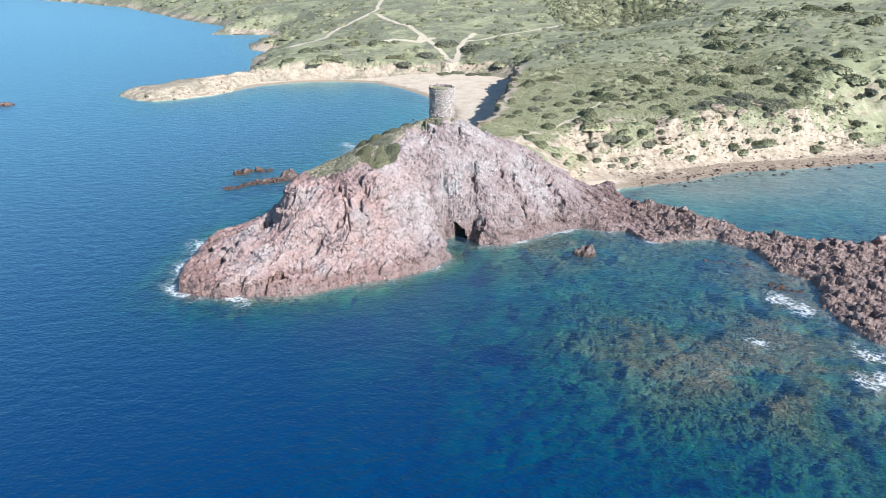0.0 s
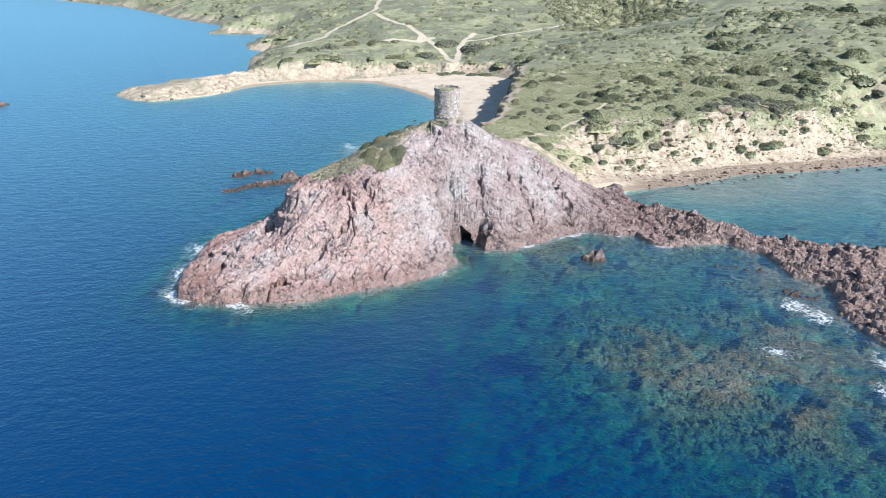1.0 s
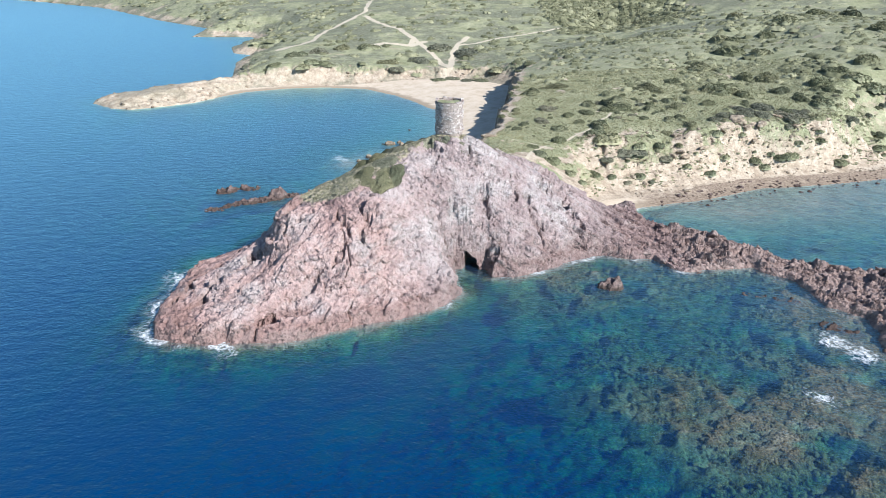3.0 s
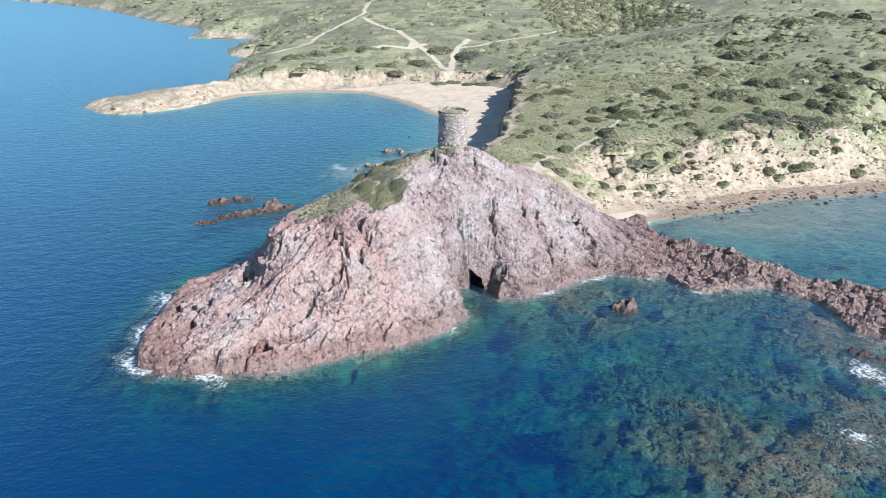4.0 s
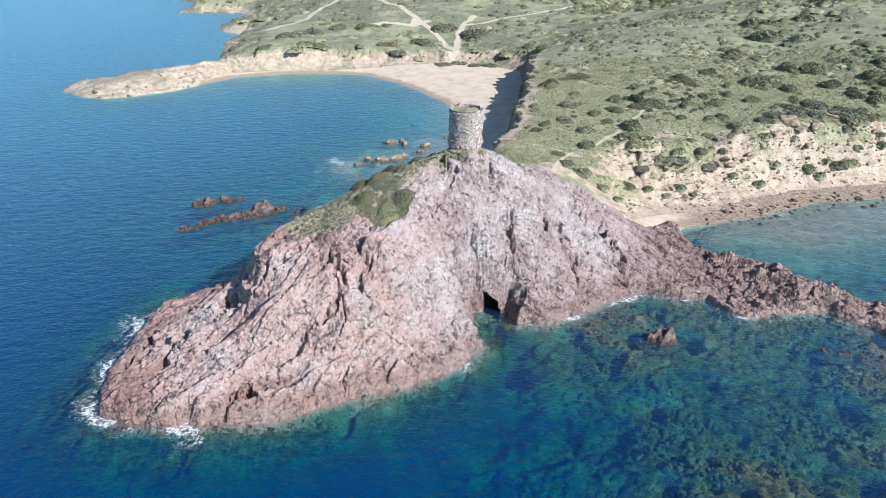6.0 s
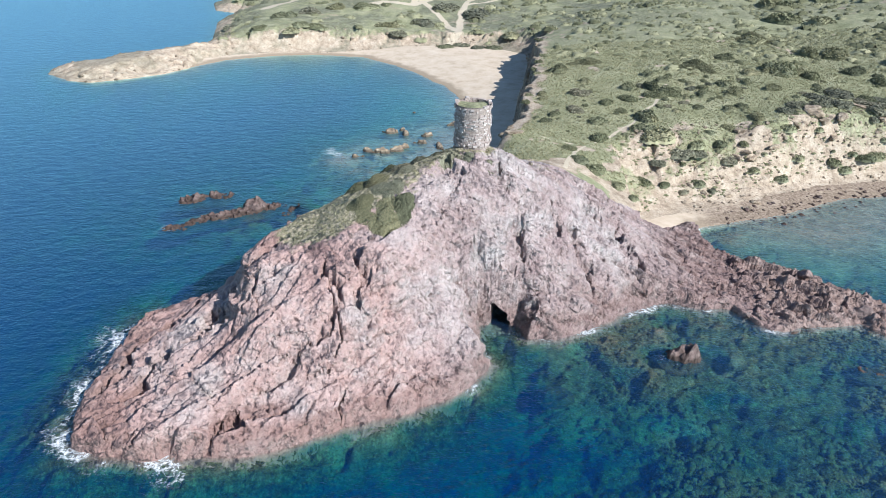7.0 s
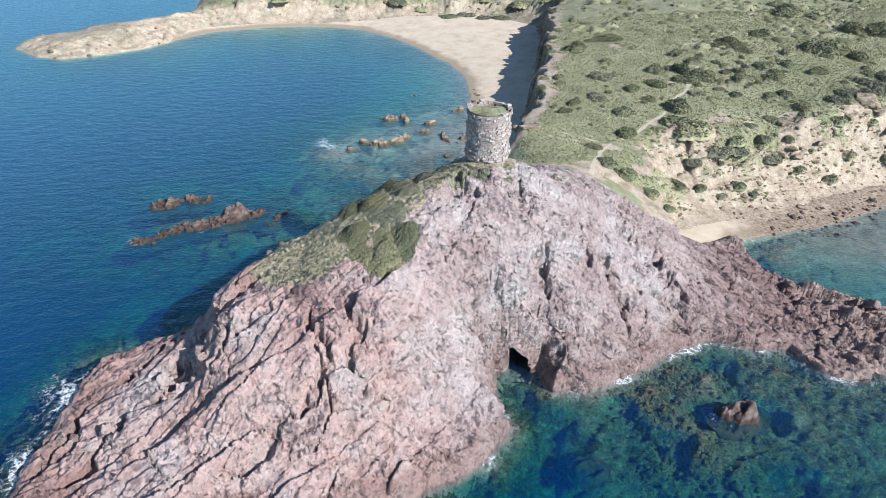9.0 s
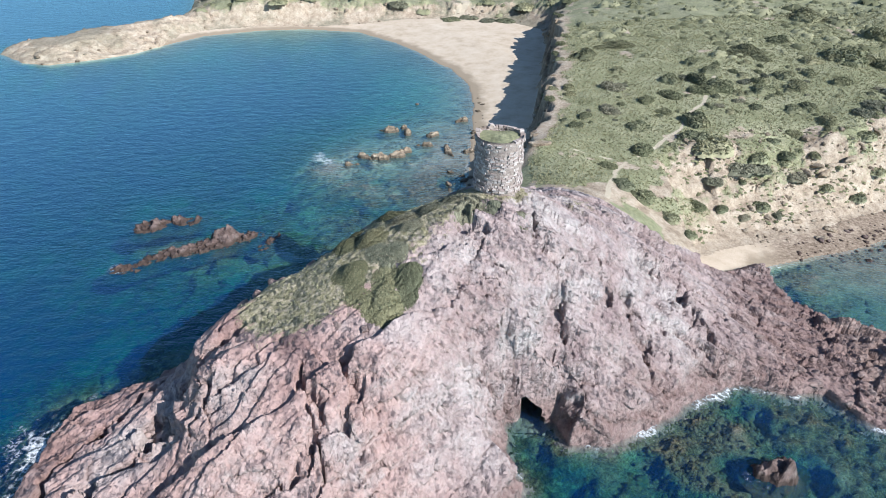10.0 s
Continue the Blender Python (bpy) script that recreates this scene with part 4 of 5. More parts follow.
REDDISH = make_rock("reddish_sea_rock", (0.10, 0.068, 0.06), (0.20, 0.14, 0.125), (0.31, 0.235, 0.21), (0.075, 0.05, 0.04))
WEED = make_rock("weedy_reef_stone", (0.045, 0.038, 0.022), (0.16, 0.135, 0.08), (0.36, 0.31, 0.21), (0.15, 0.12, 0.075))
TAN = make_rock("tan_sandstone", (0.20, 0.15, 0.105), (0.35, 0.275, 0.20), (0.50, 0.425, 0.33), (0.10, 0.08, 0.06))


def boulder_arrays(seed, level, planes=10):
    """An angular boulder of radius about 1: a ball cut by planes."""
    rng = np.random.default_rng(seed)
    bm = bmesh.new()
    bmesh.ops.create_icosphere(bm, subdivisions=level, radius=1)
    d = np.array([v.co for v in bm.verts])
    f = np.array([[v.index for v in p.verts] for p in bm.faces])
    bm.free()
    d = d / np.linalg.norm(d, axis=1)[:, None]
    r = np.full(len(d), 1.12)
    for _ in range(planes):
        n = rng.normal(size=3)
        n /= np.linalg.norm(n)
        k = d @ n
        r = np.minimum(r, np.where(k > 0.15, rng.uniform(0.34, 0.82) / np.maximum(k, 0.15), 9))
    r = r + 0.22 * fbm(d[:, 0] * 3 + seed, d[:, 1] * 3 + d[:, 2] * 2, seed, 3)
    return d * r[:, None], f

RED_BLOCK = make_rock("reddish_block", (0.20, 0.14, 0.125), (0.31, 0.225, 0.205), (0.44, 0.35, 0.32), (0.12, 0.08, 0.06))
BOULDERS = [tri_mesh("boulder", *boulder_arrays(k, 3), TAN) for k in range(5)]
RED_BOULDERS = [tri_mesh("red_boulder", *boulder_arrays(30 + k, 3, 11), RED_BLOCK) for k in range(5)]


def boulder(meshes, x, y, z, size, label, group, name="boulder"):
    rng = random.Random(int(x * 37 + y * 11))
    ob = new(name, rng.choice(meshes))
    ob.matrix_world = Matrix.Translation((x, y, z)) @ Matrix.Rotation(rng.uniform(0, 6.3), 4, "Z") @ Matrix.Rotation(rng.uniform(-0.25, 0.25), 4, "X") @ Matrix.Diagonal((*size, 1))
    return tagged(ob, label, "rock", group)


def islet(name, line, width, height, seed, label, knob=None, jag=1.0, mat=None):
    """A low jagged reef along a line, with an optional higher knob (x, y, radius, height)."""
    xs = [p[0] for p in line]
    ys = [p[1] for p in line]
    gx, gy = np.meshgrid(np.arange(min(xs) - 5, max(xs) + 5, 0.17), np.arange(min(ys) - 5, max(ys) + 5, 0.17))
    w, n = gx.shape[1], gx.shape[0]
    x, y = gx.ravel(), gy.ravel()
    near = np.full(x.shape, 1e9)
    for (ax, ay), (bx, by) in zip(line, line[1:]):
        t = np.clip(((x - ax) * (bx - ax) + (y - ay) * (by - ay)) / ((bx - ax) ** 2 + (by - ay) ** 2), 0, 1)
        near = np.minimum(near, np.hypot(x - ax - t * (bx - ax), y - ay - t * (by - ay)))
    near = near + 1.3 * fbm(x / 3, y / 3, seed, 3)
    z = height * smooth(width, width * 0.25, near) - 0.9 * smooth(width * 0.6, width * 1.5, near)
    if knob:
        z = z + knob[3] * smooth(knob[2], knob[2] * 0.35, np.hypot(x - knob[0], y - knob[1]) + 0.5 * fbm(x, y, seed + 2, 2))
    z = z + jag * (0.6 * blocks(x, y, 2.0, 1.6, 40, seed + 3, 0.5, (-0.3, 0.2)) + 0.45 * blocks(x, y, 0.8, 1.5, 30, seed + 4, 0.5, (-0.3, 0.2)) + 0.8 * plates(x, y, 1.2, 130, seed + 8) + 0.5 * fbm(x / 0.9, y / 0.9, seed + 9, 3)) * smooth(width * 1.5, width * 0.7, near)
    c = (np.arange(n - 1)[:, None] * w + np.arange(w - 1)[None, :]).ravel()
    q = np.stack([c, c + 1, c + w + 1, c + w], 1)
    q = q[near[q].min(1) < width * 1.7]
    return tagged(grid_mesh(name, np.stack([x, y, z], 1), q, {}, mat or REDDISH), label, "islet")


islet("islet", [(-60.5, 175), (-57, 177), (-53.5, 177.5)], 1.9, 0.35, 3, "low reddish rock islet washed by small waves")
islet("islet", [(-59, 162.6), (-55, 165.1), (-51, 167.8), (-45, 171), (-42, 173)], 1.9, 0.45, 9, "long reddish rock islet with a higher end", (-45.6, 172.3, 2.8, 2.0), 0.9)
islet("reef_rock", [(-41, 173.2), (-37, 173.6), (-38.5, 170)], 1.3, 0.1, 13, "barely awash brown rock ledge beside the islet")
islet("reef_rock", [(27.2, 124.6), (29.8, 124.2)], 1.6, 1.0, 17, "dark jagged rock ringed with foam near the headland", (29.2, 124.4, 2.6, 0.7), 0.8)
islet("reef_rock", [(8.3, 116), (9, 116.2)], 1.2, -0.75, 21, "rounded brown boulder just under clear water", None, 0.3)
islet("reef_rock", [(53.5, 122), (56, 121.5)], 1.2, 0.0, 25, "brown reef rock just breaking the surface", None, 0.4)
islet("reef_rock", [(59, 120.4), (61.5, 119.5)], 1.2, 0.0, 27, "brown reef rock just breaking the surface", None, 0.4)
islet("reef_rock", [(62.5, 111), (66, 109)], 1.4, 0.0, 29, "brown reef rock in breaking foam", None, 0.4)
islet("reef_rock", [(13.4, 90), (16.8, 90.8)], 1.5, -1.3, 33, "brown weedy reef rock under clear water", None, 0.3)
islet("islet", [(-186, 256.5), (-180, 257)], 2.4, 1.0, 37, "low brown rock islet off the bay")
BAY_ROCKS = [(-27.5, 202.5, 2.2), (-25.5, 206.6, 1.6), (-22.7, 206.1, 1.0), (-20.8, 205.6, 0.8), (-19.1, 207.2, 1.6), (-16.6, 209.4, 1.5), (-21.2, 221.5, 1.4), (-23.1, 221.4, 0.5), (-17.5, 223.1, 1.0), (-16.8, 219, 1.1),
             (-10.8, 219.3, 1.6), (-12.9, 213.3, 1.8), (-8.5, 212.8, 1.0), (-6.6, 207.7, 1.2), (-2.9, 210, 1.5), (-3.7, 203.5, 1.2), (-7.3, 199.8, 0.7), (-7.6, 194.3, 0.9), (-4.5, 195.7, 0.9), (-15.6, 239.8, 0.6), (-4.4, 228.5, 1.2), (-2.1, 238.4, 1.3)]
CLUSTERS = [((-28.6, 202.3), (-26.4, 202.7)), ((-26.3, 206.8), (-24.5, 206.4)), ((-23.2, 206.2), (-20.8, 205.7)), ((-19.9, 207), (-18.2, 207.5)), ((-17.3, 209.2), (-15.9, 209.6)), ((-22, 221.3), (-20.3, 221.8)), ((-17.6, 223), (-16.7, 219.4)),
            ((-11.5, 219), (-10, 219.6)), ((-14.1, 213.2), (-11.7, 213.5)), ((-8.2, 212.5), (-6.5, 208)), ((-3.6, 210), (-2, 211)), ((-5.5, 228), (-3.5, 229))]
for k, (p, q) in enumerate(CLUSTERS):
    islet("reef_rock", [p, q], 1.0, 0.75, 50 + k * 3, "tan sandstone rock standing in the shallow bay", None, 0.55, TAN)
BAY_ROCKS = [b for b in BAY_ROCKS if b[2] < 1.0]
for bx, by, br in BAY_ROCKS:
    boulder(BOULDERS, bx, by, 0.05 * br, (br * 1.35, br * 0.9, br * 0.8), "tan sandstone boulder in the shallow bay", "bay boulders")
for bx, by, br in ((-28.5, 140.2, 1.3), (-30.4, 139.4, 1.1), (-32.2, 139, 1.3), (-26.6, 141.8, 0.9), (-33.8, 137.6, 1.0), (-29.8, 137.6, 0.8), (-24.6, 143.8, 1.1), (-31.8, 136.6, 0.7), (-22.6, 146, 0.9), (-35.2, 136.4, 0.8), (-16.5, 127.6, 0.6), (-19.2, 128.1, 0.6), (-27.4, 139, 0.6)):
    boulder(RED_BOULDERS, bx, by, float(ground_z([bx], [by])[0]) + 0.15 * br, (br, br * 0.75, br * 0.7), "pale pinkish boulder on the headland turf", "turf boulders")


def cliff_blocks():
    """Broken sandstone along the lip and the foot of the shaded cliff over the bay beach."""
    rng = np.random.default_rng(51)
    for k in range(46):
        y = float(rng.uniform(186, 300))
        x = float(np.interp(y, (178, 195, 208, 226, 262, 297), (4, 8, 11.6, 15.2, 22.3, 26))) + float(rng.uniform(-1.6, 1.4))
        r = float(rng.choice([0.5, 0.8, 1.2, 1.6], p=[0.3, 0.35, 0.25, 0.1]))
        boulder(BOULDERS, x, y, float(ground_z([x], [y])[0]) - 0.15 * r, (r * 1.2, r, r * 0.8), "broken sandstone block on the lip of the cliff", "cliff edge blocks")


cliff_blocks()


def spit_boulders():
    rng = np.random.default_rng(41)
    x, y = rng.uniform(30, 100, 900), rng.uniform(90, 152, 900)
    z, shore, head, sand, spit, green, turf, scarp = plan(x, y)
    ok = (shore > -1.5) & (shore < 7) & ((spit > 0.3) | (x > 32)) & (z < 6) & (sand < -1)
    for a, b, c in list(zip(x[ok], y[ok], z[ok]))[:110]:
        r = float(rng.choice([0.5, 0.7, 1.0, 1.5], p=[0.35, 0.3, 0.25, 0.1]))
        boulder(RED_BOULDERS, a, b, c - 0.1 * r, (r * 1.3, r * 0.8, r * 0.75), "dark reddish boulder on the rock spit", "spit boulders")


spit_boulders()


def joined_rocks(name, places, mat, label, category):
    shapes = [boulder_arrays(80 + k, 1, 8) for k in range(6)]
    joined(name, shapes, places, mat, label, category, 0.6)


def reef_stones():
    """Weedy stones crowded on the shallow reefs under the water."""
    rng = np.random.default_rng(47)
    x, y = np.concatenate([rng.uniform(4, 80, 30000), rng.uniform(46, 120, 5000), rng.uniform(-40, 0, 3500)]), np.concatenate([rng.uniform(55, 138, 30000), rng.uniform(146, 182, 5000), rng.uniform(194, 250, 3500)])
    z, shore, head, sand, spit, green, turf, scarp = plan(x, y)
    crowd = smooth(-0.25, 0.25, fbm(x / 9, y / 9, 48, 3)) * smooth(-4.5, -1.5, z)
    ok = (shore < -0.5) & (rng.uniform(0, 1, x.shape) < 0.9 * crowd)
    r = rng.choice([0.25, 0.4, 0.6, 0.9, 1.3], x.shape, p=[0.38, 0.34, 0.18, 0.08, 0.02])
    r = np.minimum(r, 0.25 + 0.55 * np.abs(z))
    joined_rocks("reef_stones", list(zip(x[ok], y[ok], r[ok])), WEED, "weedy brown stones crowded on the shallow reef", "stones")


def shore_stones():
    rng = np.random.default_rng(43)
    x, y = rng.uniform(44, 190, 12000), rng.uniform(160, 212, 12000)
    z, shore, head, sand, spit, green, turf, scarp = plan(x, y)
    beach = (np.abs(shore - 0.5) < 4.5) & (rng.uniform(0, 1, x.shape) < 0.45 * smooth(46, 60, x)) & (z > -0.7)
    r = rng.choice([0.2, 0.3, 0.45, 0.7, 1.1], x.shape, p=[0.3, 0.3, 0.22, 0.13, 0.05])
    joined_rocks("shore_stones", list(zip(x[beach], y[beach], r[beach])), REDDISH, "brown stones strewn along the eastern shore", "stones")
    dune = (scarp > 0.1) & (rng.uniform(0, 1, x.shape) < 0.6)
    joined_rocks("scarp_stones", list(zip(x[dune], y[dune], 0.8 * r[dune])), TAN, "broken sandstone blocks on the eroded scarp", "stones")
    x, y = rng.uniform(-150, 30, 9000), rng.uniform(180, 345, 9000)
    z, shore, head, sand, spit, green, turf, scarp = plan(x, y)
    r = rng.choice([0.2, 0.3, 0.5, 0.9, 1.3], x.shape, p=[0.3, 0.3, 0.22, 0.13, 0.05])
    rest = ((scarp > 0.15) & (rng.uniform(0, 1, x.shape) < 0.5)) | ((sand < -1) & (shore > 0) & (shore < 12) & (x < -90) & (rng.uniform(0, 1, x.shape) < 0.5)) | ((np.abs(shore) < 3) & (y < 245) & (x > -30) & (head < 0.3))
    joined_rocks("bay_stones", list(zip(x[rest], y[rest], r[rest])), TAN, "fallen sandstone blocks round the bay", "stones")


# ---- plants ----
def make_leaves(name, dark, mid, light):
    m, nt, bsdf = material(name, 0.8)
    r = nt.nodes.new("ShaderNodeNewGeometry").outputs["Random Per Island"]
    o = nt.nodes.new("ShaderNodeObjectInfo").outputs["Random"]
    c = ramp(nt, r, [(0.0, dark), (0.5, mid), (1.0, light)])
    c = blend(nt, 1.0, c, ramp(nt, o, [(0.0, (0.72, 0.74, 0.74)), (0.5, (1.0, 1.0, 0.95)), (1.0, (1.35, 1.25, 1.2))]), "MULTIPLY")
    nt.links.new(c, bsdf.inputs["Base Color"])
    return m


LEAF = make_leaves("shrub_leaves", (0.085, 0.09, 0.05), (0.155, 0.16, 0.095), (0.26, 0.26, 0.165))
LEAF_MAT = make_leaves("carpet_scrub_leaves", (0.085, 0.086, 0.052), (0.14, 0.14, 0.082), (0.21, 0.205, 0.125))
TUFT = make_leaves("scarp_tuft_leaves", (0.10, 0.105, 0.055), (0.18, 0.18, 0.10), (0.28, 0.27, 0.16))
LEAF_GREY = make_leaves("grey_shrub_leaves", (0.10, 0.10, 0.07), (0.18, 0.18, 0.13), (0.28, 0.27, 0.20))
BLADE = make_leaves("grass_blades", (0.25, 0.245, 0.145), (0.31, 0.305, 0.185), (0.37, 0.355, 0.23))


def shrub_arrays(seed, leaves, flat, core=14, leaf=0.085, soft=False):
    """Points and triangles of a low shrub of radius 1: a lumpy core under many leaf clumps."""
    rng = np.random.default_rng(seed)
    lumps = rng.uniform(-0.55, 0.55, (6, 2))
    size = rng.uniform(0.45, 0.75, 6)

    def crown(px, py):
        h = np.zeros(np.shape(px))
        for (a, b), s in zip(lumps, size):
            d = np.clip(s * s - (px - a) ** 2 - (py - b) ** 2, 0, None)
            h = h + d / s if soft else np.maximum(h, np.sqrt(d))
        return h * flat * (0.6 if soft else 1)
    vs, fs = [], []
    g = np.linspace(-1.15, 1.15, core)
    gx, gy = np.meshgrid(g, g)
    gz = crown(gx, gy) * 0.93 - 0.06
    vs.append(np.stack([gx.ravel(), gy.ravel(), gz.ravel()], 1))
    c = (np.arange(core - 1)[:, None] * core + np.arange(core - 1)[None, :]).ravel()
    up = (gz.ravel()[c] > -0.05) | (gz.ravel()[c + core + 1] > -0.05)
    c = c[up]
    fs += [np.stack([c, c + 1, c + core + 1], 1), np.stack([c, c + core + 1, c + core], 1)]
    p = rng.uniform(-1.15, 1.15, (leaves * 3, 2))
    h = crown(p[:, 0], p[:, 1])
    p = p[h > 0.03][:leaves]
    h = crown(p[:, 0], p[:, 1]) * rng.uniform(0.75, 1.06, len(p))
    at = np.stack([p[:, 0], p[:, 1], h], 1)
    n0 = core * core
    a = rng.normal(size=(len(p), 3)) * (1, 1, 0.7)
    b = rng.normal(size=(len(p), 3)) * (1, 1, 0.7)
    s = rng.uniform(0.6 * leaf, 1.4 * leaf, (len(p), 1))
    a, b = a / np.linalg.norm(a, axis=1)[:, None] * s, b / np.linalg.norm(b, axis=1)[:, None] * s
    vs += [at - a, at + a * 0.4 + b, at + a, at - b * 0.8]
    k = len(p)
    i = n0 + np.arange(k)
    fs += [np.stack([i, i + k, i + 2 * k], 1), np.stack([i, i + 2 * k, i + 3 * k], 1)]
    return np.concatenate(vs), np.concatenate(fs)


SHRUBS = [tri_mesh("shrub", *shrub_arrays(k, 900, 1.0, 14, 0.065), LEAF) for k in range(4)]
GREY_SHRUBS = [tri_mesh("grey_shrub", *shrub_arrays(20 + k, 900, 0.85, 14, 0.065), LEAF_GREY) for k in range(2)]
MATS = [tri_mesh("mat", *shrub_arrays(30 + k, 4500, 0.5, 26, 0.035, True), LEAF_MAT) for k in range(2)]
GREY_MATS = [tri_mesh("grey_mat", *shrub_arrays(40 + k, 4500, 0.5, 26, 0.035, True), LEAF_GREY) for k in range(2)]

PLATEAU_SHRUBS = [(27.6, 187.2, 2.3), (38.7, 192.1, 3.0), (55.9, 189.9, 1.5), (29.4, 196.9, 2.3), (41.4, 199.7, 3.1), (75.3, 246.1, 3.0), (47.1, 219.8, 2.9), (42.3, 221.1, 2.4), (34, 209.8, 2.1), (50.8, 214.6, 2.7),
                  (60, 214.3, 2.5), (67.3, 215, 2.6), (84.7, 232.4, 4.2), (108.1, 246.5, 5), (111.7, 287.3, 6), (65.3, 204.9, 1.8), (72.7, 195.2, 2), (69.7, 186.4, 1.7), (99, 203.4, 2.3), (106.1, 231.3, 3.4), (102.3, 248.4, 4), (86.4, 231.6, 4.5),
                  (91.8, 265.2, 4.6), (92.9, 228.8, 3.2), (121.7, 235.3, 4.2), (144.6, 252.7, 5.5), (133.8, 236.9, 4.4)]
FAR_SHRUBS = [(177.9, 353.5, 5.5), (188.4, 344.4, 6), (148.9, 325.8, 5.5), (137.9, 350.3, 5), (115.3, 308.4, 4.3), (120.6, 279.4, 4), (119, 305.4, 3.8), (108.6, 221.8, 3.2), (138, 233.1, 4.6), (129.5, 244.3, 4), (134.6, 308.8, 4), (174.8, 296.3, 6)]
SCARP_SHRUBS = [(20.3, 171, 2.1), (23, 169.4, 2.5), (26.8, 166.3, 1.8), (84.1, 192.6, 2.1), (86.7, 192.2, 2.0), (94.8, 195.3, 3), (92, 194.6, 2.4), (74.7, 191.6, 1.8), (106.1, 206, 2.8), (111.3, 198, 2.6), (105.7, 200.2, 1.8), (128.6, 208.4, 2.5), (41.4, 189.4, 4.2), (29.5, 163.5, 1.2)]
GREY_ONES = [(45.2, 185.9, 3), (50, 186.9, 2.2), (93.2, 214, 4), (74.6, 200.5, 2.5), (78.6, 204, 2.8), (84.2, 205.6, 3), (90.1, 206.4, 3.3), (96.3, 207.4, 3.2), (86.2, 209.1, 3.3), (99.4, 204.4, 4), (102, 211, 3)]
BEACH_SHRUBS = [(-101, 346.9, 3.6), (-81.5, 323.3, 3.4), (-84.8, 321.7, 1.9), (-68.7, 322.4, 3.8), (-65.7, 327, 3.6), (-59.4, 327.9, 3), (-56.7, 326.5, 2.6), (-26.1, 329.5, 4.6), (-31.9, 337.7, 5), (-16.3, 346.2, 6), (-6.6, 323, 3.5), (-0.2, 325.6, 3.5), (7.3, 322, 3.1), (13.7, 321.5, 3.6), (-5.6, 372.5, 7),
                (8.7, 364.6, 7), (-66.2, 353.2, 7), (-57, 365.6, 6), (-42.9, 367.5, 6), (-75.3, 343.6, 5.5), (20.4, 327.1, 4.3)]
CLIFF_SHRUBS = [(float(np.interp(k, (178, 195, 208, 226, 262, 297), (5, 9, 12.5, 16, 23.3, 27))) + 0.6 * (i % 3), k, 1.1 + 0.4 * (i % 4) / 3) for i, k in enumerate(range(206, 300, 7))]
GREEN_CARPETS = [(63.8, 235.3, 6.6), (92.9, 266.2, 6.2), (34.7, 248.8, 5.4), (26, 240.9, 4.8)]
HEAD_CARPETS = [(-15.6, 131.9, 3.4), (-18.7, 134.4, 2.4), (-12.5, 132.3, 2.3), (-15.2, 147, 2.8), (-16.6, 140.5, 2.6), (-19.5, 141, 2.2), (-20, 145, 2.0), (-17.5, 151, 2.4)]
HEAD_GREYS = [(-10.3, 143.6, 2.3), (-6, 142.3, 2.3), (-8, 145.5, 2), (-3.1, 142, 1.4), (0.3, 141, 0.9), (-14.5, 136.5, 2.6), (-12.5, 140, 2), (-13.5, 143.5, 2.2)]


def plant(meshes, places, label, category, group, name, squash=1.0, draped=False):
    rng = random.Random(len(places) * 7 + len(label))
    xs, ys = np.array([p[0] for p in places]), np.array([p[1] for p in places])
    zs = ground_z(xs, ys)
    for (x, y, r), z in zip(places, zs):
        if draped:
            me = rng.choice(meshes).copy()
            v = np.empty(3 * len(me.vertices), np.float32)
            me.vertices.foreach_get("co", v)
            v = v.reshape(-1, 3).astype(float)
            a, k = rng.uniform(0, 6.3), rng.uniform(0.7, 1.0)
            px, py = r * (v[:, 0] * math.cos(a) - k * v[:, 1] * math.sin(a)), r * (v[:, 0] * math.sin(a) + k * v[:, 1] * math.cos(a))
            lie = ground_z(x + px, y + py)
            lie = np.minimum(lie, z + 1.2 * r)
            v = np.stack([px, py, lie - z + r * squash * v[:, 2] - 0.05], 1)
            me.vertices.foreach_set("co", v.astype(np.float32).ravel())
            me.update()
            ob = new(name, me)
            ob.location = (x, y, z)
            tagged(ob, label, category, group)
            continue
        ob = new(name, rng.choice(meshes))
        ob.matrix_world = Matrix.Translation((x, y, z - 0.12 * r)) @ Matrix.Rotation(rng.uniform(0, 6.3), 4, "Z") @ Matrix.Diagonal((r, r * rng.uniform(0.7, 1.0), r * squash * rng.uniform(0.75, 1.0), 1))
        tagged(ob, label, category, group)


def scattered():
    """Free places for more shrubs on the plateau, clear of the path."""
    rng = np.random.default_rng(3)
    x, y = rng.uniform(12, 190, 8000), rng.uniform(176, 345, 8000)
    z, shore, head, sand, spit, green, turf, scarp = plan(x, y)
    thick = (0.14 + 0.66 * smooth(-0.1, 0.3, fbm(x / 16, y / 16, 33, 3)) * smooth(190, 235, y)) * (0.25 + 0.75 * smooth(14, 46, x - 0.14 * (y - 190)))
    ok = (head < 0.1) & (sand < -5) & (path_mask(x, y) < 0.1) & (rng.uniform(0, 1, x.shape) < thick) & (x > 9 + (y - 190) * 0.2)
    out = []
    for a, b in zip(x[ok], y[ok]):
        r = float(rng.choice([0.6, 0.8, 1.0, 1.3, 1.6, 2.0, 2.5], p=[0.18, 0.2, 0.2, 0.17, 0.12, 0.08, 0.05])) * (1.0 if b < 212 else 1.35)
        if all((a - c) ** 2 + (b - d) ** 2 > (0.75 * (r + q)) ** 2 for c, d, q in out):
            out.append((a, b, r))
    return sorted(out, key=lambda p: p[1])


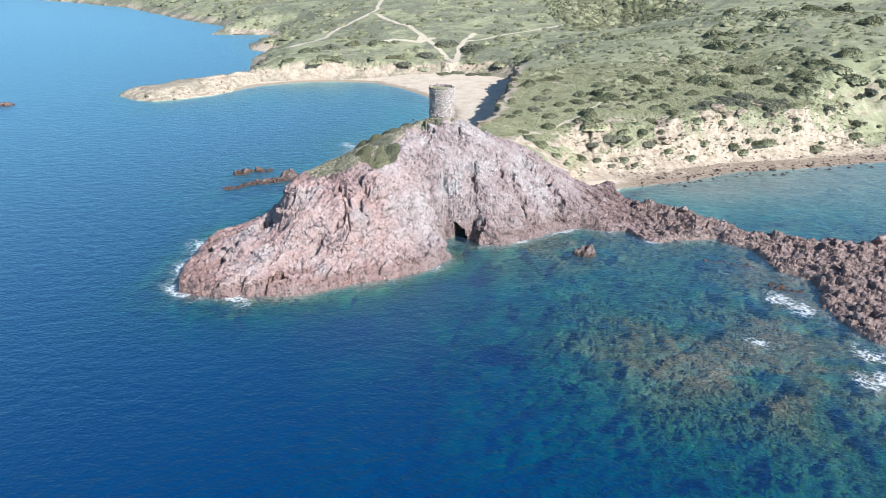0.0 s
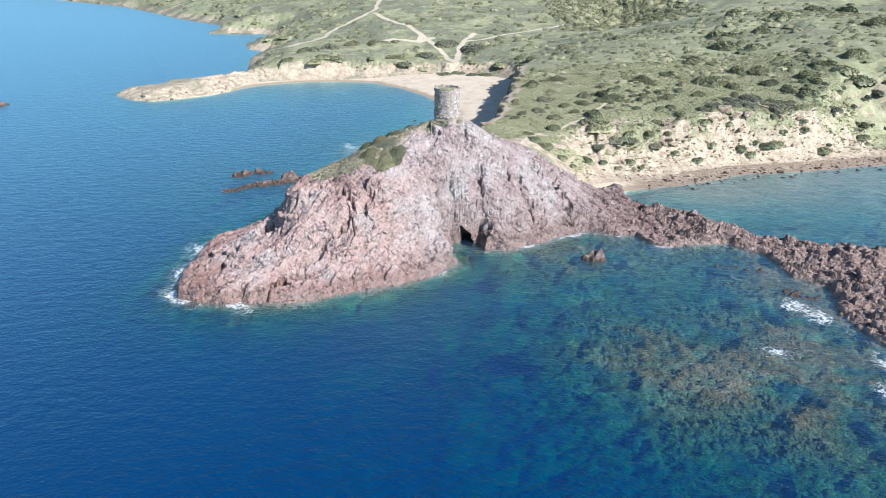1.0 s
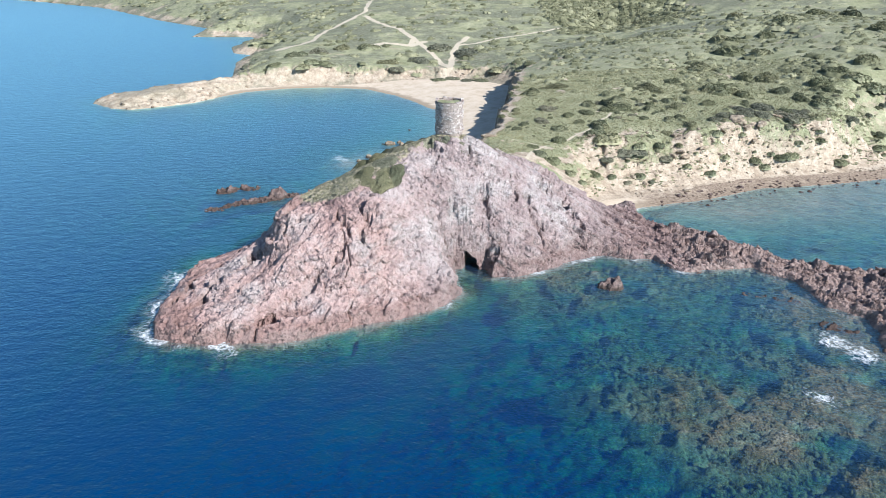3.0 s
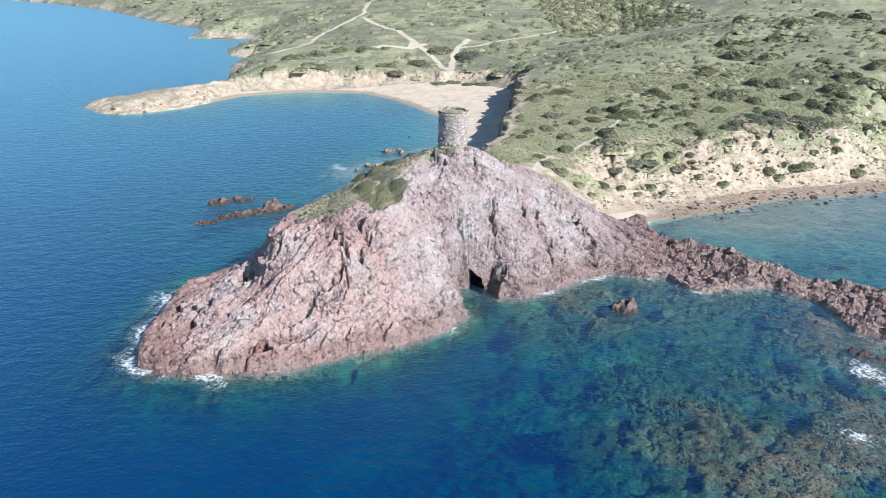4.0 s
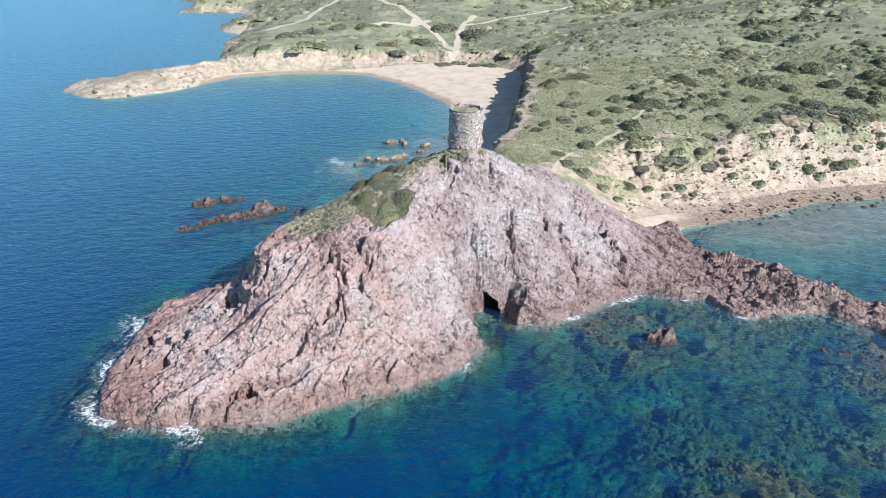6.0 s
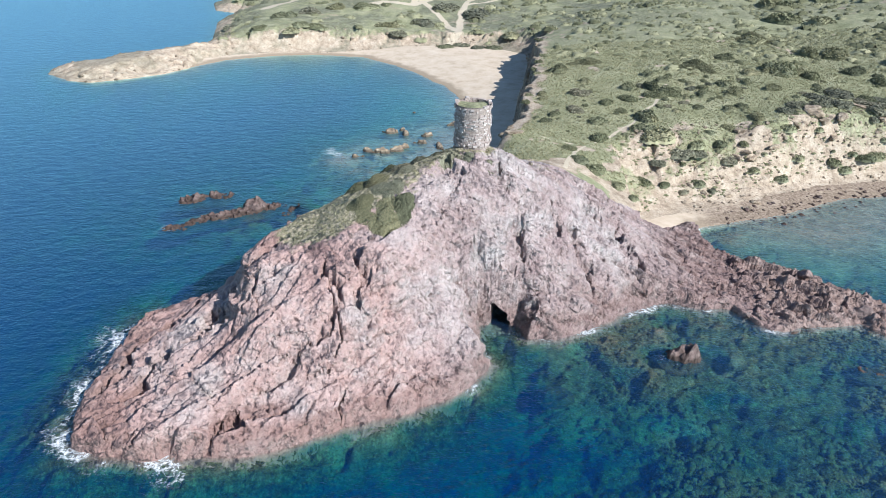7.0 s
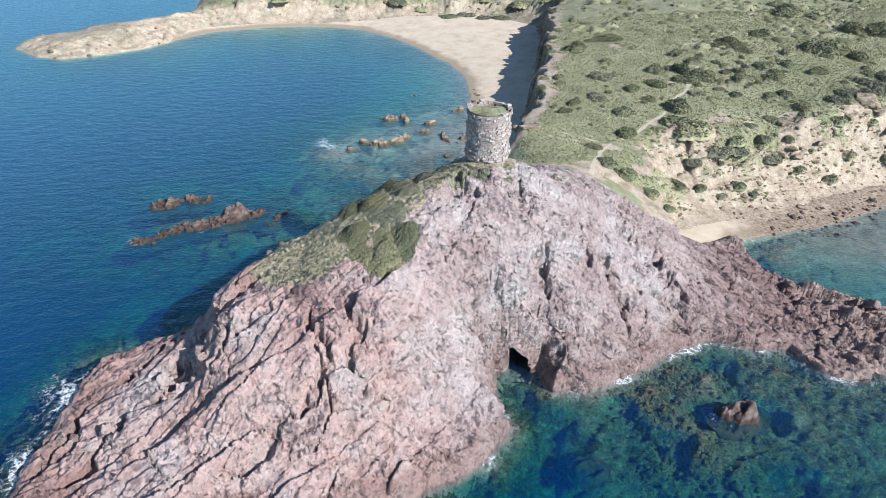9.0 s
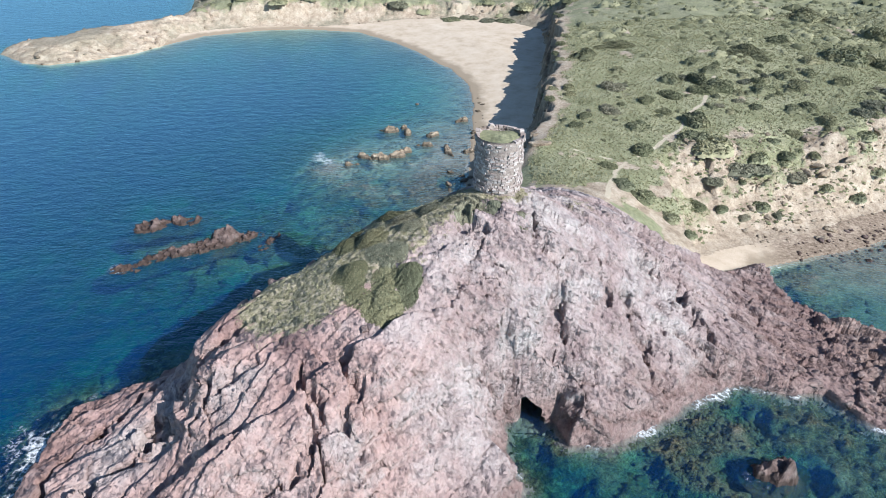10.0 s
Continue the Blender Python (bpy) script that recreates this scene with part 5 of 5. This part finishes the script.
plant(SHRUBS, PLATEAU_SHRUBS, "rounded dark green shrub in plateau grass", "shrub", "plateau shrubs", "shrub", 1.0)
plant(SHRUBS, FAR_SHRUBS, "broad dark green shrub on the upper slope", "shrub", "slope shrubs", "shrub", 1.0)
plant(SHRUBS, SCARP_SHRUBS, "dense green shrub rooted on the sandy scarp", "shrub", "scarp shrubs", "shrub", 0.9)
plant(SHRUBS + GREY_SHRUBS, BEACH_SHRUBS, "olive shrub behind the sandy beach", "shrub", "beach shrubs", "shrub", 0.7)
plant(SHRUBS, CLIFF_SHRUBS, "dark shrub clinging to the shaded cliff", "shrub", "cliff shrubs", "shrub", 0.9)
plant(GREY_SHRUBS, GREY_ONES, "grey-green shrub along the scarp edge", "shrub", "grey shrubs", "shrub", 0.8)
plant(MATS, GREEN_CARPETS, "wide low mat of dark green scrub", "scrub", "scrub mats", "scrub_mat", 0.5, True)
plant(MATS, HEAD_CARPETS, "low wind-shaped green scrub on the headland top", "scrub", "headland scrub", "scrub_mat", 0.5, True)
plant(GREY_MATS, HEAD_GREYS, "low grey-green scrub on the headland top", "scrub", "headland grey scrub", "scrub_mat", 0.5, True)
MORE = scattered()
NEAR_MORE, FAR_MORE = MORE[:200], MORE[200:]
plant(SHRUBS + GREY_SHRUBS[:1], NEAR_MORE, "small rounded shrub in dry plateau grass", "shrub", "small plateau shrubs", "shrub", 1.0)


def far_places():
    rng = np.random.default_rng(8)
    x, y = np.concatenate([rng.uniform(-330, 420, 16000), rng.uniform(60, 145, 1500)]), np.concatenate([rng.uniform(316, 760, 16000), rng.uniform(400, 550, 1500)])
    z, shore, head, sand, spit, green, turf, scarp = plan(x, y)
    valley = np.exp(-((x - 100) / 38) ** 4 - ((y - 470) / 75) ** 4)
    thick = 0.10 + 0.5 * smooth(-0.05, 0.25, fbm(x / 30, y / 30, 35, 3)) + 0.9 * valley
    ok = (shore > 8) & (sand < -3) & (path_mask(x, y) < 0.05) & (rng.uniform(0, 1, x.shape) < thick)
    r = rng.uniform(1.0, 3.2, x.shape) * (1 + 0.9 * valley)
    return [p for p in zip(x[ok], y[ok], r[ok])][-5600:] + [(a, b, c) for a, b, c in FAR_MORE]


LOW = [shrub_arrays(60 + k, 60, 0.9, 7) for k in range(4)]


def tuft_places():
    rng = np.random.default_rng(9)
    x, y = rng.uniform(14, 135, 9000), rng.uniform(162, 222, 9000)
    z, shore, head, sand, spit, green, turf, scarp = plan(x, y)
    ok = (sand < -3) & (head < 0.3) & (scarp > 0.04) & (path_mask(x, y) < 0.1) & (rng.uniform(0, 1, x.shape) < 0.25 + 0.55 * smooth(-0.1, 0.2, fbm(x / 6, y / 6, 36, 2)))
    return list(zip(x[ok], y[ok], rng.uniform(0.15, 0.55, x.shape)[ok]))


joined("scarp_tufts", LOW, tuft_places(), TUFT, "small olive tufts dotted over the sandy scarp", "tufts", 0.7)
joined("distant_scrub", LOW, far_places(), LEAF, "dark green maquis scrub over distant slopes", "scrub", 0.95)


def grass():
    rng = np.random.default_rng(12)
    x = np.concatenate([rng.uniform(6, 130, 90000), rng.uniform(-32, 4, 6000)])
    y = np.concatenate([rng.uniform(165, 270, 90000), rng.uniform(126, 158, 6000)])
    z, shore, head, sand, spit, green, turf, scarp = plan(x, y)
    ok = ((green > 0.35) & (head < 0.2) & (sand < -4)) | (turf > 0.25)
    ok &= (path_mask(x, y) < 0.3)
    x, y, z = x[ok], y[ok], z[ok]
    n = len(x)
    near = np.where(y < 160, 0.45, 1.0)
    a, s, h = rng.uniform(0, 6.3, n), rng.uniform(0.06, 0.22, n) * near, rng.uniform(0.08, 0.36, n) * near
    p = np.stack([x, y, z - 0.03], 1)
    d = np.stack([np.cos(a) * s, np.sin(a) * s, 0 * s], 1)
    e = np.stack([rng.normal(0, 0.15, n), rng.normal(0, 0.15, n), h], 1)
    g = np.stack([-np.sin(a) * s, np.cos(a) * s, 0 * s], 1)
    v = np.concatenate([p - d, p + d, p + e, p - g, p + g])
    i = np.arange(n)
    f = np.concatenate([np.stack([i, i + n, i + 2 * n], 1), np.stack([i + 3 * n, i + 4 * n, i + 2 * n], 1)])
    tagged(new("grass", tri_mesh("grass", v, f, BLADE)), "dry green grass tufts on the plateau", "grass", kind="stuff")


grass()


shore_stones()
reef_stones()


def slab(x, y, size, turn, label):
    bm = bmesh.new()
    ring = [(math.cos(a) * size[0] * (1 + 0.12 * math.sin(5 * a)), math.sin(a) * size[1]) for a in [2 * math.pi * i / 14 for i in range(14)]]
    z = float(ground_z([x], [y])[0])
    low = [bm.verts.new((a, b, -0.3)) for a, b in ring]
    mid = [bm.verts.new((a, b, size[2] * 0.6)) for a, b in ring]
    top = [bm.verts.new((a * 0.88, b * 0.88, size[2])) for a, b in ring]
    for i in range(14):
        j = (i + 1) % 14
        bm.faces.new([low[i], low[j], mid[j], mid[i]])
        bm.faces.new([mid[i], mid[j], top[j], top[i]])
    bm.faces.new(top)
    ob = part("stone_slab", bm, TAN)
    ob.matrix_world = pose(x, y, z + 0.1, 0, 0, turn)
    tagged(ob, label, "slab")


slab(8.6, 185.5, (2.1, 0.8, 0.3), 5, "flat pale stone slab lying in the grass")
for bx, by, br in ((35.5, 189, 0.7), (36.6, 190.2, 0.8), (37.4, 189.4, 0.5)):
    boulder(BOULDERS, bx, by, float(ground_z([bx], [by])[0]), (br, br * 0.8, br * 0.7), "pale stone block beside a shrub on the plateau", "plateau stones")
for bx, by, br in ((58.9, 187.5, 1.6), (63.3, 188, 1.5), (60.9, 189.3, 1.3), (80.7, 199.3, 2.2), (82.6, 198.2, 2.0), (84.5, 196.2, 2.2), (79.9, 201, 1.8), (93.9, 206, 1.8), (49.7, 179, 1.1), (57.5, 174.4, 1.0), (55.3, 178.8, 0.9), (61.1, 177.5, 1.0), (88, 200, 2), (76, 196.5, 1.8), (68, 190.5, 1.5), (98, 201, 1.8), (104, 202, 1.6)):
    boulder(BOULDERS, bx, by, float(ground_z([bx], [by])[0]), (br * 1.4, br * 0.8, br * 0.6), "tan sandstone block jutting from the eroded scarp", "scarp blocks")
slab(62, 195, (1.6, 0.9, 0.3), 10, "flat grey stone slab in plateau grass")
